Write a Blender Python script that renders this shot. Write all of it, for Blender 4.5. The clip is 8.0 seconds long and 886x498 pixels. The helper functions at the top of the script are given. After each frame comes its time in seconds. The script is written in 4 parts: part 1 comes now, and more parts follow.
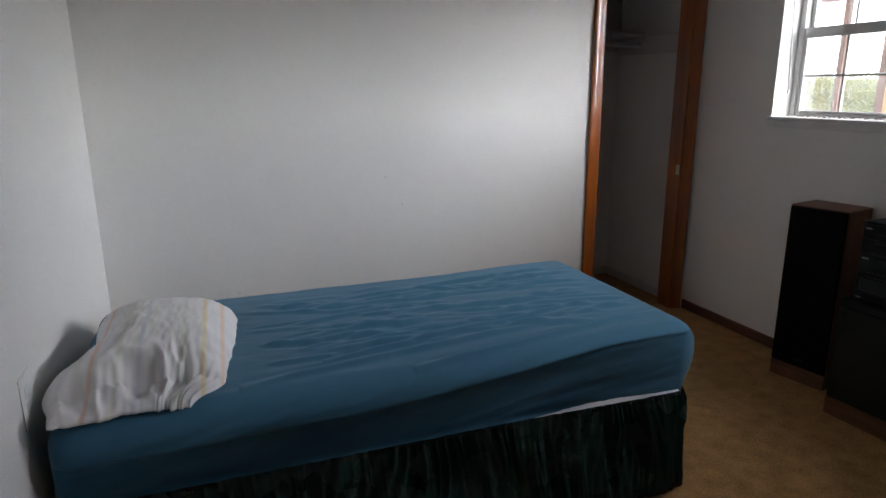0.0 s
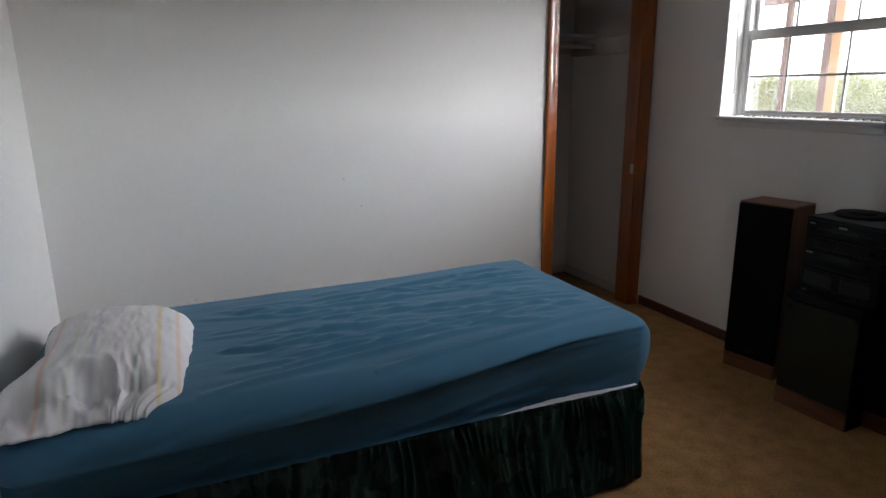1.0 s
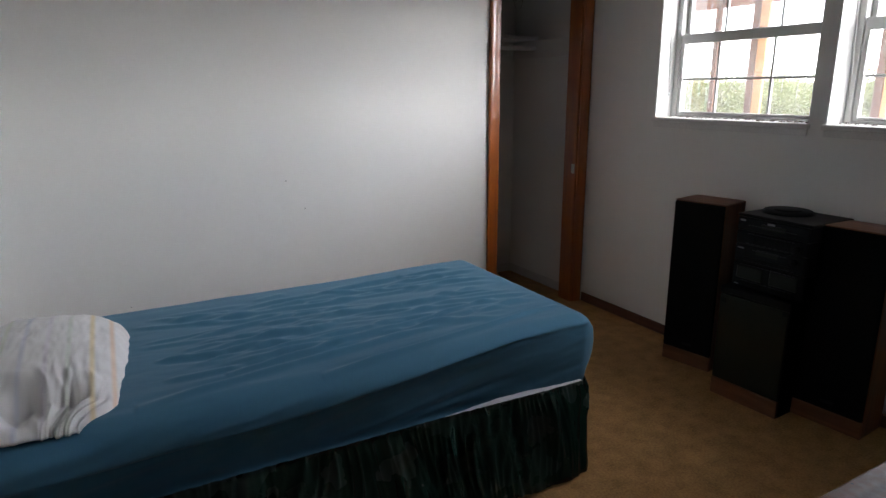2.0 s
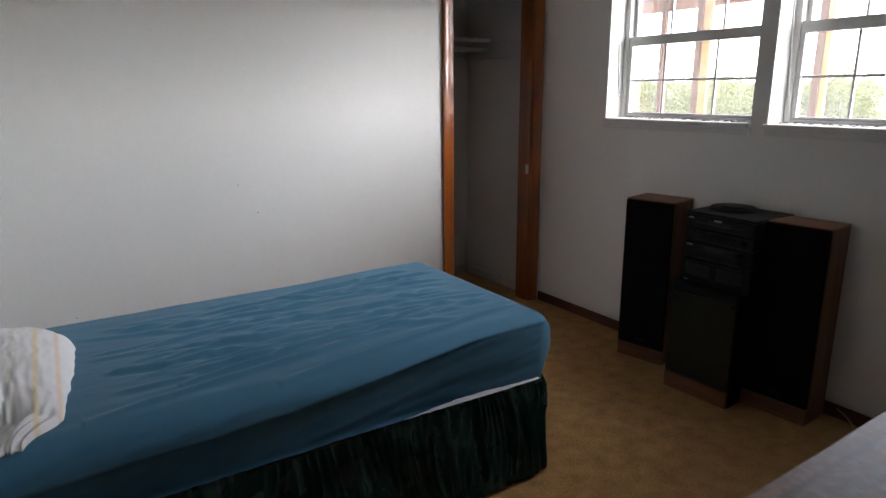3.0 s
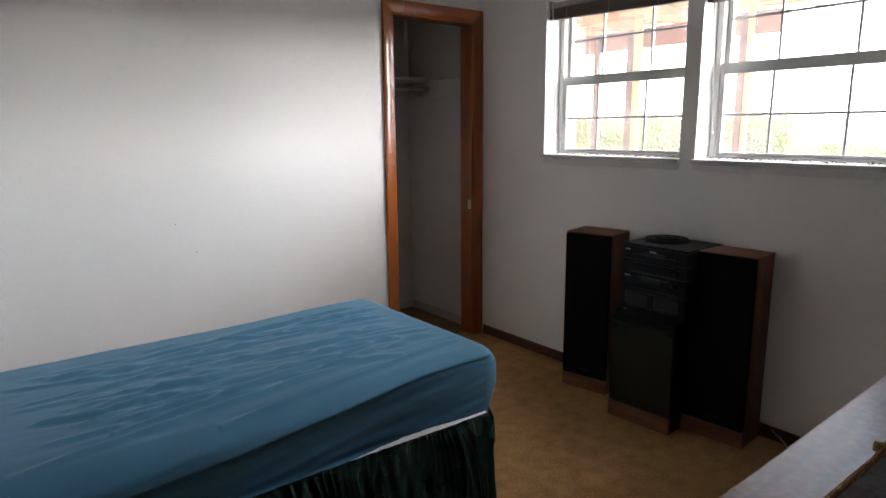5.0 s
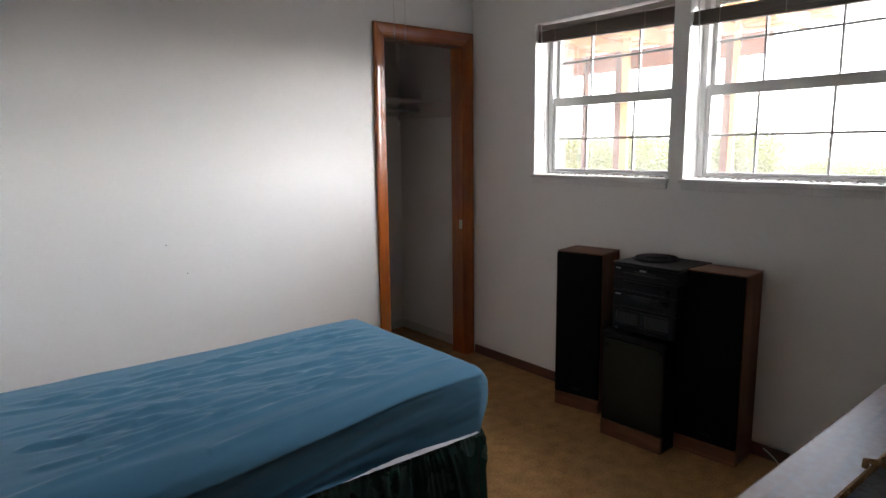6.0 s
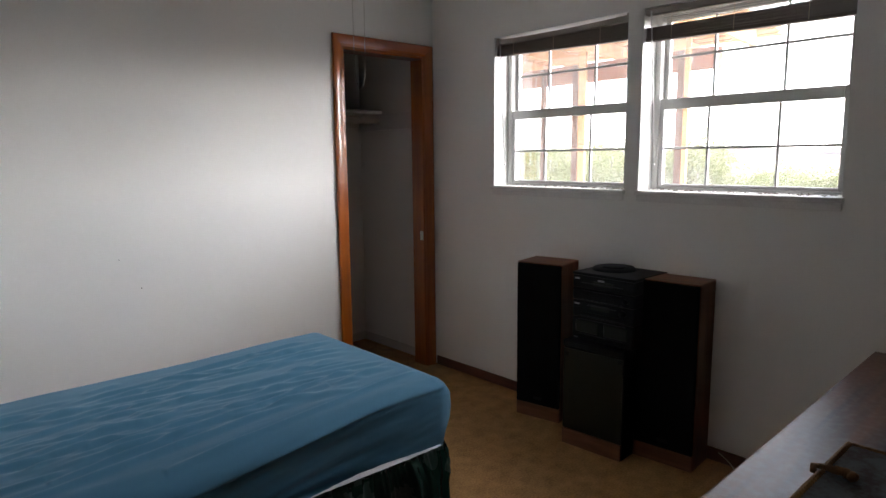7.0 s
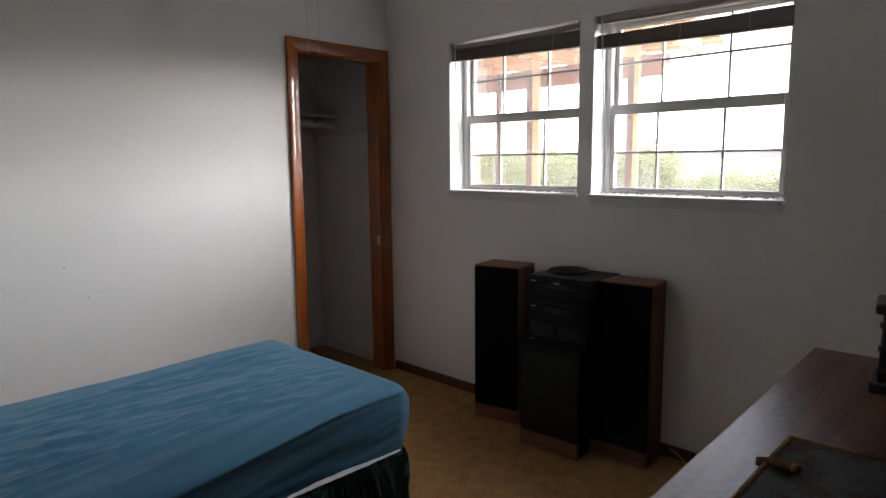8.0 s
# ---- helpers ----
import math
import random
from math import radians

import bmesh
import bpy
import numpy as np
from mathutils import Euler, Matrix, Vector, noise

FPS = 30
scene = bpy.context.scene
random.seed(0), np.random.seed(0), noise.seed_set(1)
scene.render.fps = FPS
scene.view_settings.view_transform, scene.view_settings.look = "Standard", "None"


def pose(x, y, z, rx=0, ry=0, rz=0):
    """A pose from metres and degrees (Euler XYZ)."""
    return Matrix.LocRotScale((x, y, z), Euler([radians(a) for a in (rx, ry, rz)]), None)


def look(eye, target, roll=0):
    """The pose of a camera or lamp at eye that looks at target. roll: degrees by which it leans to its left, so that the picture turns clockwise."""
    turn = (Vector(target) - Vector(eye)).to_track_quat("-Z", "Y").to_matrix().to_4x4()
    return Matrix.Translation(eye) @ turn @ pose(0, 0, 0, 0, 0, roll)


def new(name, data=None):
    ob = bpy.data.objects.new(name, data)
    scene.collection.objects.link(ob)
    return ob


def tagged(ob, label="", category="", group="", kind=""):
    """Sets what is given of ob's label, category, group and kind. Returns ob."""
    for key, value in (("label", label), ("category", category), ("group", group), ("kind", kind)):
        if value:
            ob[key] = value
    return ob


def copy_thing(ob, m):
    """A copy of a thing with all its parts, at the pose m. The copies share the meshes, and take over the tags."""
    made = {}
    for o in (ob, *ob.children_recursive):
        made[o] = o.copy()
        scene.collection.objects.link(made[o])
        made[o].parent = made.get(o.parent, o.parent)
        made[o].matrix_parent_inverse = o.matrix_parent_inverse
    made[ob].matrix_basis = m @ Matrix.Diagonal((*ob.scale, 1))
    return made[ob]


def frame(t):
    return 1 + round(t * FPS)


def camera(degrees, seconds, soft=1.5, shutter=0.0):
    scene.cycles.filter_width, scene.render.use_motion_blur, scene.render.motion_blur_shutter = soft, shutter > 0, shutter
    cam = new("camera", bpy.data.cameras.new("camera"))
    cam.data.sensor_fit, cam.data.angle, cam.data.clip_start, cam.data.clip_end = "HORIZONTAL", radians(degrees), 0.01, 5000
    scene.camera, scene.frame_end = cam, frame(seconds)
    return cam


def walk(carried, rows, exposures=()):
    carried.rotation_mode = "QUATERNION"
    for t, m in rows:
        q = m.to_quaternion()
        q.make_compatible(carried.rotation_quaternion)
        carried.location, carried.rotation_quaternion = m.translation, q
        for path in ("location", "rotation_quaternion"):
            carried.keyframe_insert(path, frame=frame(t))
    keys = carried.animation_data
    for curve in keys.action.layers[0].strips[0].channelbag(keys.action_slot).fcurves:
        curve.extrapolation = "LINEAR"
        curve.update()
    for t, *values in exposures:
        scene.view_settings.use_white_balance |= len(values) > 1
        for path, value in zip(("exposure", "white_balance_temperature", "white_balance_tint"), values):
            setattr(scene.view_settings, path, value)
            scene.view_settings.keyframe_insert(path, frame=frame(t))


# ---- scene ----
cam = camera(70.18, 8.0)
PATH = [
    (0.0, pose(-0.000, 0.000, 1.373, 75.75, 0.34, -20.08)),
    (0.5, pose(0.001, 0.004, 1.373, 75.74, 0.40, -21.54)),
    (1.0, pose(0.004, -0.006, 1.373, 75.85, 0.55, -23.76)),
    (1.5, pose(0.004, 0.000, 1.375, 75.83, 0.32, -26.43)),
    (3.0, pose(0.007, -0.000, 1.376, 75.95, 0.40, -32.84)),
    (3.5, pose(0.008, -0.004, 1.371, 76.13, 0.39, -34.79)),
    (4.0, pose(0.004, -0.009, 1.377, 76.57, 0.41, -36.39)),
    (4.5, pose(0.006, -0.008, 1.377, 77.83, 0.39, -37.45)),
    (6.0, pose(0.002, -0.018, 1.381, 80.90, 0.63, -38.72)),
    (6.5, pose(0.002, -0.019, 1.382, 81.47, 0.58, -39.93)),
    (7.0, pose(0.001, -0.021, 1.393, 81.73, 0.57, -42.25)),
    (7.5, pose(-0.000, -0.027, 1.398, 81.95, 0.63, -44.28)),
    (8.0, pose(-0.002, -0.026, 1.398, 82.00, 0.62, -46.16)),
]
walk(cam, PATH, [(0.0, 3.3, 6120, 13), (1.5, 3.35, 6150, 13), (3.5, 3.66, 6240, 13), (4.5, 3.87, 6290, 13.5), (5.8, 3.86, 6320, 14), (6.5, 3.74, 6330, 14), (7.0, 3.6, 6340, 14), (8.0, 3.44, 6360, 14)])

# ---- world and light ----
world = bpy.data.worlds.new("sky")
scene.world = world
world.use_nodes = True
wn = world.node_tree.nodes
sky = wn.new("ShaderNodeTexSky")
sky.sky_type, sky.sun_disc = "NISHITA", False
SUN_UP, SUN_ROUND = 28, 130
sky.sun_elevation, sky.sun_rotation = radians(SUN_UP), radians(SUN_ROUND)
sky.air_density, sky.dust_density, sky.ozone_density = 1.0, 0.45, 1.0
wn["Background"].inputs["Strength"].default_value = 0.15
pale = wn.new("ShaderNodeHueSaturation")
pale.inputs["Saturation"].default_value = 0.3
world.node_tree.links.new(sky.outputs["Color"], pale.inputs["Color"])
world.node_tree.links.new(pale.outputs["Color"], wn["Background"].inputs["Color"])

sun = new("sun", bpy.data.lights.new("sun", "SUN"))
sun.data.energy, sun.data.angle, sun.data.color = 1.45, radians(70), (1.0, 0.985, 0.96)
sun.matrix_world = look((math.sin(radians(SUN_ROUND)), math.cos(radians(SUN_ROUND)), math.tan(radians(SUN_UP))), (0, 0, 0))


# ---- materials ----
def material(name, base, rough=0.6, dark=0.75, scale=6.0, fine=120.0, bump=0.1, metal=0.0, stretch=(1, 1, 1),
             spec=0.5, stain=0.5, distance=0.002):
    """A surface with broad mottling, fine grain and fine relief, in metres."""
    m = bpy.data.materials.new(name)
    m.use_nodes = True
    n, l = m.node_tree.nodes, m.node_tree.links
    b = n["Principled BSDF"]
    b.inputs["Metallic"].default_value, b.inputs["Specular IOR Level"].default_value = metal, spec
    co, mp = n.new("ShaderNodeTexCoord"), n.new("ShaderNodeMapping")
    mp.inputs["Scale"].default_value = stretch
    l.new(co.outputs["Object"], mp.inputs["Vector"])
    big, small = n.new("ShaderNodeTexNoise"), n.new("ShaderNodeTexNoise")
    for t, s, d in ((big, scale, 5), (small, fine, 3)):
        t.inputs["Scale"].default_value, t.inputs["Detail"].default_value = s, d
        l.new(mp.outputs["Vector"], t.inputs["Vector"])
    add = n.new("ShaderNodeMix")
    add.inputs["Factor"].default_value = 1 - stain
    l.new(big.outputs["Fac"], add.inputs["A"]), l.new(small.outputs["Fac"], add.inputs["B"])
    ramp = n.new("ShaderNodeValToRGB")
    ramp.color_ramp.elements[0].position, ramp.color_ramp.elements[1].position = 0.32, 0.68
    ramp.color_ramp.elements[0].color = (*[c * dark for c in base], 1)
    ramp.color_ramp.elements[1].color = (*base, 1)
    l.new(add.outputs["Result"], ramp.inputs["Fac"])
    l.new(ramp.outputs["Color"], b.inputs["Base Color"])
    rr = n.new("ShaderNodeMapRange")
    rr.inputs["To Min"].default_value, rr.inputs["To Max"].default_value = max(rough - 0.08, 0.02), min(rough + 0.08, 1)
    l.new(big.outputs["Fac"], rr.inputs["Value"]), l.new(rr.outputs["Result"], b.inputs["Roughness"])
    bp = n.new("ShaderNodeBump")
    bp.inputs["Strength"].default_value, bp.inputs["Distance"].default_value = bump, distance
    l.new(small.outputs["Fac"], bp.inputs["Height"]), l.new(bp.outputs["Normal"], b.inputs["Normal"])
    return m


def wood(name, light, dark, axis=2, rough=0.35, scale=9.0, coat=0.0, spec=0.5):
    """Grained wood whose fibres run along one axis of the object."""
    m = material(name, light, rough, 0.7, scale, 60.0, 0.12, spec=spec)
    n, l = m.node_tree.nodes, m.node_tree.links
    b, mp = n["Principled BSDF"], n["Mapping"]
    s = [1.0, 1.0, 1.0]
    s[axis] = 0.07
    mp.inputs["Scale"].default_value = s
    wave = n.new("ShaderNodeTexNoise")
    wave.inputs["Scale"].default_value, wave.inputs["Detail"].default_value = scale * 4, 6
    wave.inputs["Distortion"].default_value = 0.6
    l.new(mp.outputs["Vector"], wave.inputs["Vector"])
    ramp = n.new("ShaderNodeValToRGB")
    ramp.color_ramp.elements[0].position, ramp.color_ramp.elements[1].position = 0.3, 0.7
    ramp.color_ramp.elements[0].color, ramp.color_ramp.elements[1].color = (*dark, 1), (*light, 1)
    l.new(wave.outputs["Fac"], ramp.inputs["Fac"])
    l.new(ramp.outputs["Color"], b.inputs["Base Color"])
    b.inputs["Coat Weight"].default_value, b.inputs["Coat Roughness"].default_value = coat, 0.1
    return m


WALL = material("wall_paint", (0.8, 0.79, 0.765), 0.55, 0.95, 1.3, 170, 0.35, distance=0.0015)
CEILING = material("ceiling_paint", (0.84, 0.83, 0.81), 0.8, 0.94, 2, 90, 0.5, distance=0.003)
CARPET = material("carpet", (0.52, 0.3, 0.125), 0.95, 0.55, 13, 110, 0.8, spec=0.1, stain=0.5, distance=0.004)
c_el = CARPET.node_tree.nodes["Color Ramp"].color_ramp.elements
c_el[0].position, c_el[1].position = 0.36, 0.64
TRIM = wood("orange_trim_wood", (0.43, 0.11, 0.006), (0.25, 0.052, 0.003), 2, 0.3, 7, 1.0)
TRIM_X = wood("orange_head_wood", (0.43, 0.11, 0.006), (0.25, 0.052, 0.003), 0, 0.3, 7, 1.0)
BASE_WOOD = wood("baseboard_wood", (0.14, 0.048, 0.022), (0.08, 0.026, 0.012), 1, 0.45, 7, 0.2)
WHITE = material("white_gloss_paint", (0.8, 0.8, 0.78), 0.35, 0.93, 5, 200, 0.08)
SILL = material("sill_paint", (0.74, 0.73, 0.71), 0.4, 0.85, 6, 120, 0.15)
ALU = material("window_aluminium", (0.56, 0.56, 0.55), 0.45, 0.8, 9, 220, 0.1, metal=0.25)
SHEET = material("blue_cotton_sheet", (0.061, 0.18, 0.28), 0.8, 0.88, 5, 420, 0.3, spec=0.25, distance=0.001)
# crumpled cotton: long shallow creases over the weave
for m, sx, sy, deep in ((SHEET, 8.0, 26.0, 0.006),):
    mn, ml = m.node_tree.nodes, m.node_tree.links
    c_mp, c_no, c_bp = mn.new("ShaderNodeMapping"), mn.new("ShaderNodeTexNoise"), mn.new("ShaderNodeBump")
    c_mp.inputs["Scale"].default_value = (sx, sy, sy)
    c_mp.inputs["Rotation"].default_value = (0, 0, 0.16)
    c_no.noise_type = "RIDGED_MULTIFRACTAL"
    c_no.inputs["Scale"].default_value, c_no.inputs["Detail"].default_value, c_no.inputs["Distortion"].default_value = 0.8, 4.5, 0.5
    c_bp.inputs["Strength"].default_value, c_bp.inputs["Distance"].default_value = 0.3, deep
    ml.new(mn["Texture Coordinate"].outputs["Object"], c_mp.inputs["Vector"]), ml.new(c_mp.outputs["Vector"], c_no.inputs["Vector"])
    ml.new(c_no.outputs["Fac"], c_bp.inputs["Height"]), ml.new(c_bp.outputs["Normal"], mn["Bump"].inputs["Normal"])
SHEET.node_tree.nodes["Principled BSDF"].inputs["Sheen Weight"].default_value = 0.12
SHEET.node_tree.nodes["Principled BSDF"].inputs["Sheen Roughness"].default_value = 0.45
SKIRT = material("dark_green_satin", (0.013, 0.042, 0.032), 0.27, 0.7, 8, 300, 0.15, spec=0.6)
TICKING = material("white_ticking", (0.72, 0.72, 0.74), 0.8, 0.8, 30, 300, 0.2)
GRILLE = material("black_speaker_cloth", (0.006, 0.006, 0.0065), 0.95, 0.7, 10, 600, 0.3, spec=0.08)
WALNUT = wood("walnut_veneer", (0.22, 0.088, 0.04), (0.11, 0.042, 0.02), 2, 0.5, 8, spec=0.3)
WALNUT_Y = wood("walnut_top_veneer", (0.25, 0.11, 0.055), (0.14, 0.056, 0.028), 1, 0.5, 8, spec=0.3)
BLACK = material("black_plastic", (0.010, 0.010, 0.011), 0.5, 0.7, 9, 200, 0.08, spec=0.13)
CHARCOAL = material("charcoal_plastic", (0.012, 0.012, 0.014), 0.6, 0.7, 9, 200, 0.08, spec=0.15)
GREYTXT_GLINT = material("grey_print_and_glint", (0.3, 0.31, 0.33), 0.5, 0.9, 9, 200, 0.02)
DIMKEY = material("dull_grey_key", (0.05, 0.052, 0.056), 0.5, 0.8, 20, 300, 0.05, spec=0.2)
SMOKED = material("smoked_glass", (0.02, 0.024, 0.017), 0.3, 0.8, 3, 60, 0.01, spec=0.22)
DRESSER = wood("dresser_veneer", (0.165, 0.062, 0.026), (0.05, 0.019, 0.01), 0, 0.38, 6, 0.0, spec=0.27)
DRESSER.node_tree.nodes["Bump"].inputs["Strength"].default_value = 0.003
dn, dl = DRESSER.node_tree.nodes, DRESSER.node_tree.links
# a film of dust and dried rings over the varnish
d_noise, d_ramp, d_mix = dn.new("ShaderNodeTexNoise"), dn.new("ShaderNodeMapRange"), dn.new("ShaderNodeMix")
d_noise.inputs["Scale"].default_value, d_noise.inputs["Detail"].default_value = 55, 12
d_ramp.inputs["From Min"].default_value, d_ramp.inputs["From Max"].default_value = 0.42, 0.7
d_ramp.inputs["To Min"].default_value, d_ramp.inputs["To Max"].default_value = 0.0, 0.2
d_mix.data_type = "RGBA"
d_mix.inputs["B"].default_value = (0.3, 0.28, 0.26, 1)
dl.new(dn["Texture Coordinate"].outputs["Object"], d_noise.inputs["Vector"]), dl.new(d_noise.outputs["Fac"], d_ramp.inputs["Value"])
dl.new(d_ramp.outputs["Result"], d_mix.inputs["Factor"])
dl.new(dn["Principled BSDF"].inputs["Base Color"].links[0].from_socket, d_mix.inputs["A"])
dl.new(d_mix.outputs["Result"], dn["Principled BSDF"].inputs["Base Color"])
d_rough = dn.new("ShaderNodeMapRange")
d_rough.inputs["From Min"].default_value, d_rough.inputs["From Max"].default_value = 0.35, 0.7
d_rough.inputs["To Min"].default_value, d_rough.inputs["To Max"].default_value = 0.35, 0.385
dl.new(d_noise.outputs["Fac"], d_rough.inputs["Value"]), dl.new(d_rough.outputs["Result"], dn["Principled BSDF"].inputs["Roughness"])
DARKWOOD = wood("dark_carved_wood", (0.035, 0.016, 0.01), (0.018, 0.009, 0.006), 2, 0.45, 10)
SLATE = material("speckled_dark_board", (0.06, 0.064, 0.06), 0.8, 0.3, 14, 90, 0.5, stain=0.7, spec=0.2)
s_el = SLATE.node_tree.nodes["Color Ramp"].color_ramp.elements
s_el[0].position, s_el[1].position, s_el[0].color = 0.42, 0.56, (0.03, 0.016, 0.01, 1)
ROPE = material("tan_rope", (0.32, 0.17, 0.07), 0.9, 0.55, 60, 400, 0.8, spec=0.1)
RAIL = material("taupe_headrail", (0.42, 0.37, 0.33), 0.5, 0.85, 8, 200, 0.05)
BLIND = material("brown_blind", (0.17, 0.13, 0.108), 0.5, 0.75, 10, 200, 0.05)
CREAM = material("cream_headrail", (0.62, 0.52, 0.38), 0.5, 0.85, 8, 200, 0.05)
VINYL = material("white_vinyl", (0.75, 0.75, 0.73), 0.4, 0.9, 8, 200, 0.03)
STEEL = material("dull_brass_chain", (0.4, 0.37, 0.31), 0.45, 0.8, 50, 300, 0.05, metal=0.35)
BRASS = material("worn_strike_metal", (0.8, 0.74, 0.6), 0.4, 0.7, 60, 300, 0.05, metal=0.7)
SLAT = material("pale_translucent_slat", (0.7, 0.69, 0.66), 0.4, 0.9, 8, 200, 0.03)
sn, sl = SLAT.node_tree.nodes, SLAT.node_tree.links
s_thin, s_mix = sn.new("ShaderNodeBsdfTranslucent"), sn.new("ShaderNodeMixShader")
s_thin.inputs["Color"].default_value = (0.75, 0.72, 0.66, 1)
s_mix.inputs[0].default_value = 0.6
sl.new(sn["Principled BSDF"].outputs[0], s_mix.inputs[1]), sl.new(s_thin.outputs[0], s_mix.inputs[2])
sl.new(s_mix.outputs[0], sn["Material Output"].inputs[0])
SHELF = material("shelf_paint", (0.7, 0.69, 0.67), 0.5, 0.9, 5, 150, 0.1)
PORCH = wood("porch_timber", (0.58, 0.34, 0.15), (0.42, 0.22, 0.09), 1, 0.8, 5, spec=0.2)
PORCH_POST = wood("porch_post_timber", (0.12, 0.05, 0.026), (0.07, 0.028, 0.014), 2, 0.8, 5, spec=0.2)
PORCH_RED = wood("porch_red_beam", (0.24, 0.095, 0.05), (0.16, 0.06, 0.034), 1, 0.8, 5, spec=0.2)
BARK = material("bark", (0.12, 0.085, 0.06), 0.9, 0.6, 10, 80, 0.8)
LEAF = material("pale_green_leaves", (0.13, 0.145, 0.055), 0.9, 0.75, 1.6, 30, 0.05, stain=0.7, spec=0.1)
# thin leaves let daylight through
ln, ll = LEAF.node_tree.nodes, LEAF.node_tree.links
l_thin, l_mix = ln.new("ShaderNodeBsdfTranslucent"), ln.new("ShaderNodeMixShader")
l_thin.inputs["Color"].default_value = (0.19, 0.21, 0.075, 1)
l_mix.inputs[0].default_value = 0.5
ll.new(ln["Principled BSDF"].outputs[0], l_mix.inputs[1]), ll.new(l_thin.outputs[0], l_mix.inputs[2])
ll.new(l_mix.outputs[0], ln["Material Output"].inputs[0])
EARTH = material("dry_earth", (0.36, 0.27, 0.2), 0.95, 0.7, 0.15, 8, 0.5, stain=0.7)
HAZE = material("far_hills", (0.2, 0.18, 0.19), 0.95, 0.9, 0.01, 0.1, 0.1)
SIDING = material("outer_siding", (0.55, 0.52, 0.47), 0.8, 0.85, 2, 60, 0.2)
DEBRIS = material("dead_insects", (0.09, 0.06, 0.04), 0.8, 0.4, 150, 600, 0.2)
FLAKE = material("paint_flakes", (0.7, 0.68, 0.64), 0.7, 0.7, 150, 600, 0.2)

GLASS = bpy.data.materials.new("window_glass")
GLASS.use_nodes = True
gn, gl = GLASS.node_tree.nodes, GLASS.node_tree.links
gn.remove(gn["Principled BSDF"])
g_clear, g_gloss, g_mix, g_fr = (gn.new("ShaderNodeBsdfTransparent"), gn.new("ShaderNodeBsdfGlossy"),
                                 gn.new("ShaderNodeMixShader"), gn.new("ShaderNodeFresnel"))
g_gloss.inputs["Roughness"].default_value = 0.02
gl.new(g_fr.outputs[0], g_mix.inputs[0]), gl.new(g_clear.outputs[0], g_mix.inputs[1])
gl.new(g_gloss.outputs[0], g_mix.inputs[2])
# dust film with thicker smears; scattering daylight, it also stands in for lens veil
g_film, g_dust_veil, g_noise, g_range = (gn.new("ShaderNodeBsdfTranslucent"), gn.new("ShaderNodeMixShader"),
                                    gn.new("ShaderNodeTexNoise"), gn.new("ShaderNodeMapRange"))
g_co = gn.new("ShaderNodeTexCoord")
g_film.inputs["Color"].default_value = (0.8, 0.79, 0.76, 1)
g_noise.inputs["Scale"].default_value, g_noise.inputs["Detail"].default_value = 9, 6
g_range.inputs["From Min"].default_value, g_range.inputs["From Max"].default_value = 0.3, 0.75
g_range.inputs["To Min"].default_value, g_range.inputs["To Max"].default_value = 0.02, 0.05
gl.new(g_co.outputs["Object"], g_noise.inputs["Vector"]), gl.new(g_noise.outputs["Fac"], g_range.inputs["Value"])
gl.new(g_range.outputs["Result"], g_dust_veil.inputs[0]), gl.new(g_mix.outputs[0], g_dust_veil.inputs[1])
gl.new(g_film.outputs[0], g_dust_veil.inputs[2]), gl.new(g_dust_veil.outputs[0], gn["Material Output"].inputs[0])

# striped cotton of the pillowcase: bands across the pillow's short side
CASE = material("striped_pillowcase", (0.82, 0.81, 0.81), 0.85, 0.93, 7, 420, 0.3, spec=0.2)
cn, cl = CASE.node_tree.nodes, CASE.node_tree.links
c_sep, c_ramp, c_map = cn.new("ShaderNodeSeparateXYZ"), cn.new("ShaderNodeValToRGB"), cn.new("ShaderNodeMapRange")
cl.new(cn["Texture Coordinate"].outputs["Object"], c_sep.inputs[0])
c_map.inputs["From Min"].default_value, c_map.inputs["From Max"].default_value = -0.29, 0.235
cl.new(c_sep.outputs["X"], c_map.inputs["Value"]), cl.new(c_map.outputs["Result"], c_ramp.inputs["Fac"])
c_ramp.color_ramp.interpolation = "EASE"
plain = (0.83, 0.82, 0.82, 1)
bands = ((0.24, (0.8, 0.62, 0.54, 1)), (0.36, (0.77, 0.78, 0.7, 1)), (0.46, (0.68, 0.69, 0.75, 1)), (0.57, (0.79, 0.75, 0.8, 1)),
         (0.67, (0.73, 0.76, 0.71, 1)), (0.78, (0.81, 0.7, 0.48, 1)), (0.88, (0.82, 0.66, 0.54, 1)))
c_ramp.color_ramp.elements[0].color = c_ramp.color_ramp.elements[1].color = plain
for at, colour in bands:
    for where, c in ((at - 0.022, plain), (at, colour), (at + 0.022, plain)):
        c_ramp.color_ramp.elements.new(where).color = c
c_mul = cn.new("ShaderNodeMix")
c_mul.data_type, c_mul.blend_type = "RGBA", "MULTIPLY"
c_mul.inputs["Factor"].default_value = 0.35
cl.new(c_ramp.outputs["Color"], c_mul.inputs["A"]), cl.new(cn["Color Ramp"].outputs["Color"], c_mul.inputs["B"])
cl.new(c_mul.outputs["Result"], cn["Principled BSDF"].inputs["Base Color"])


# ---- building helpers ----
def part(name, bm, mat, parent=None, label="", smooth=False):
    """Links a bmesh as one mesh object, under a thing if one is given."""
    me = bpy.data.meshes.new(name)
    bm.to_mesh(me)
    bm.free()
    me.materials.append(mat)
    if smooth:
        for p in me.polygons:
            p.use_smooth = True
    ob = new(name, me)
    if parent is not None:
        ob.parent = parent
    if label:
        tagged(ob, label)
    return ob


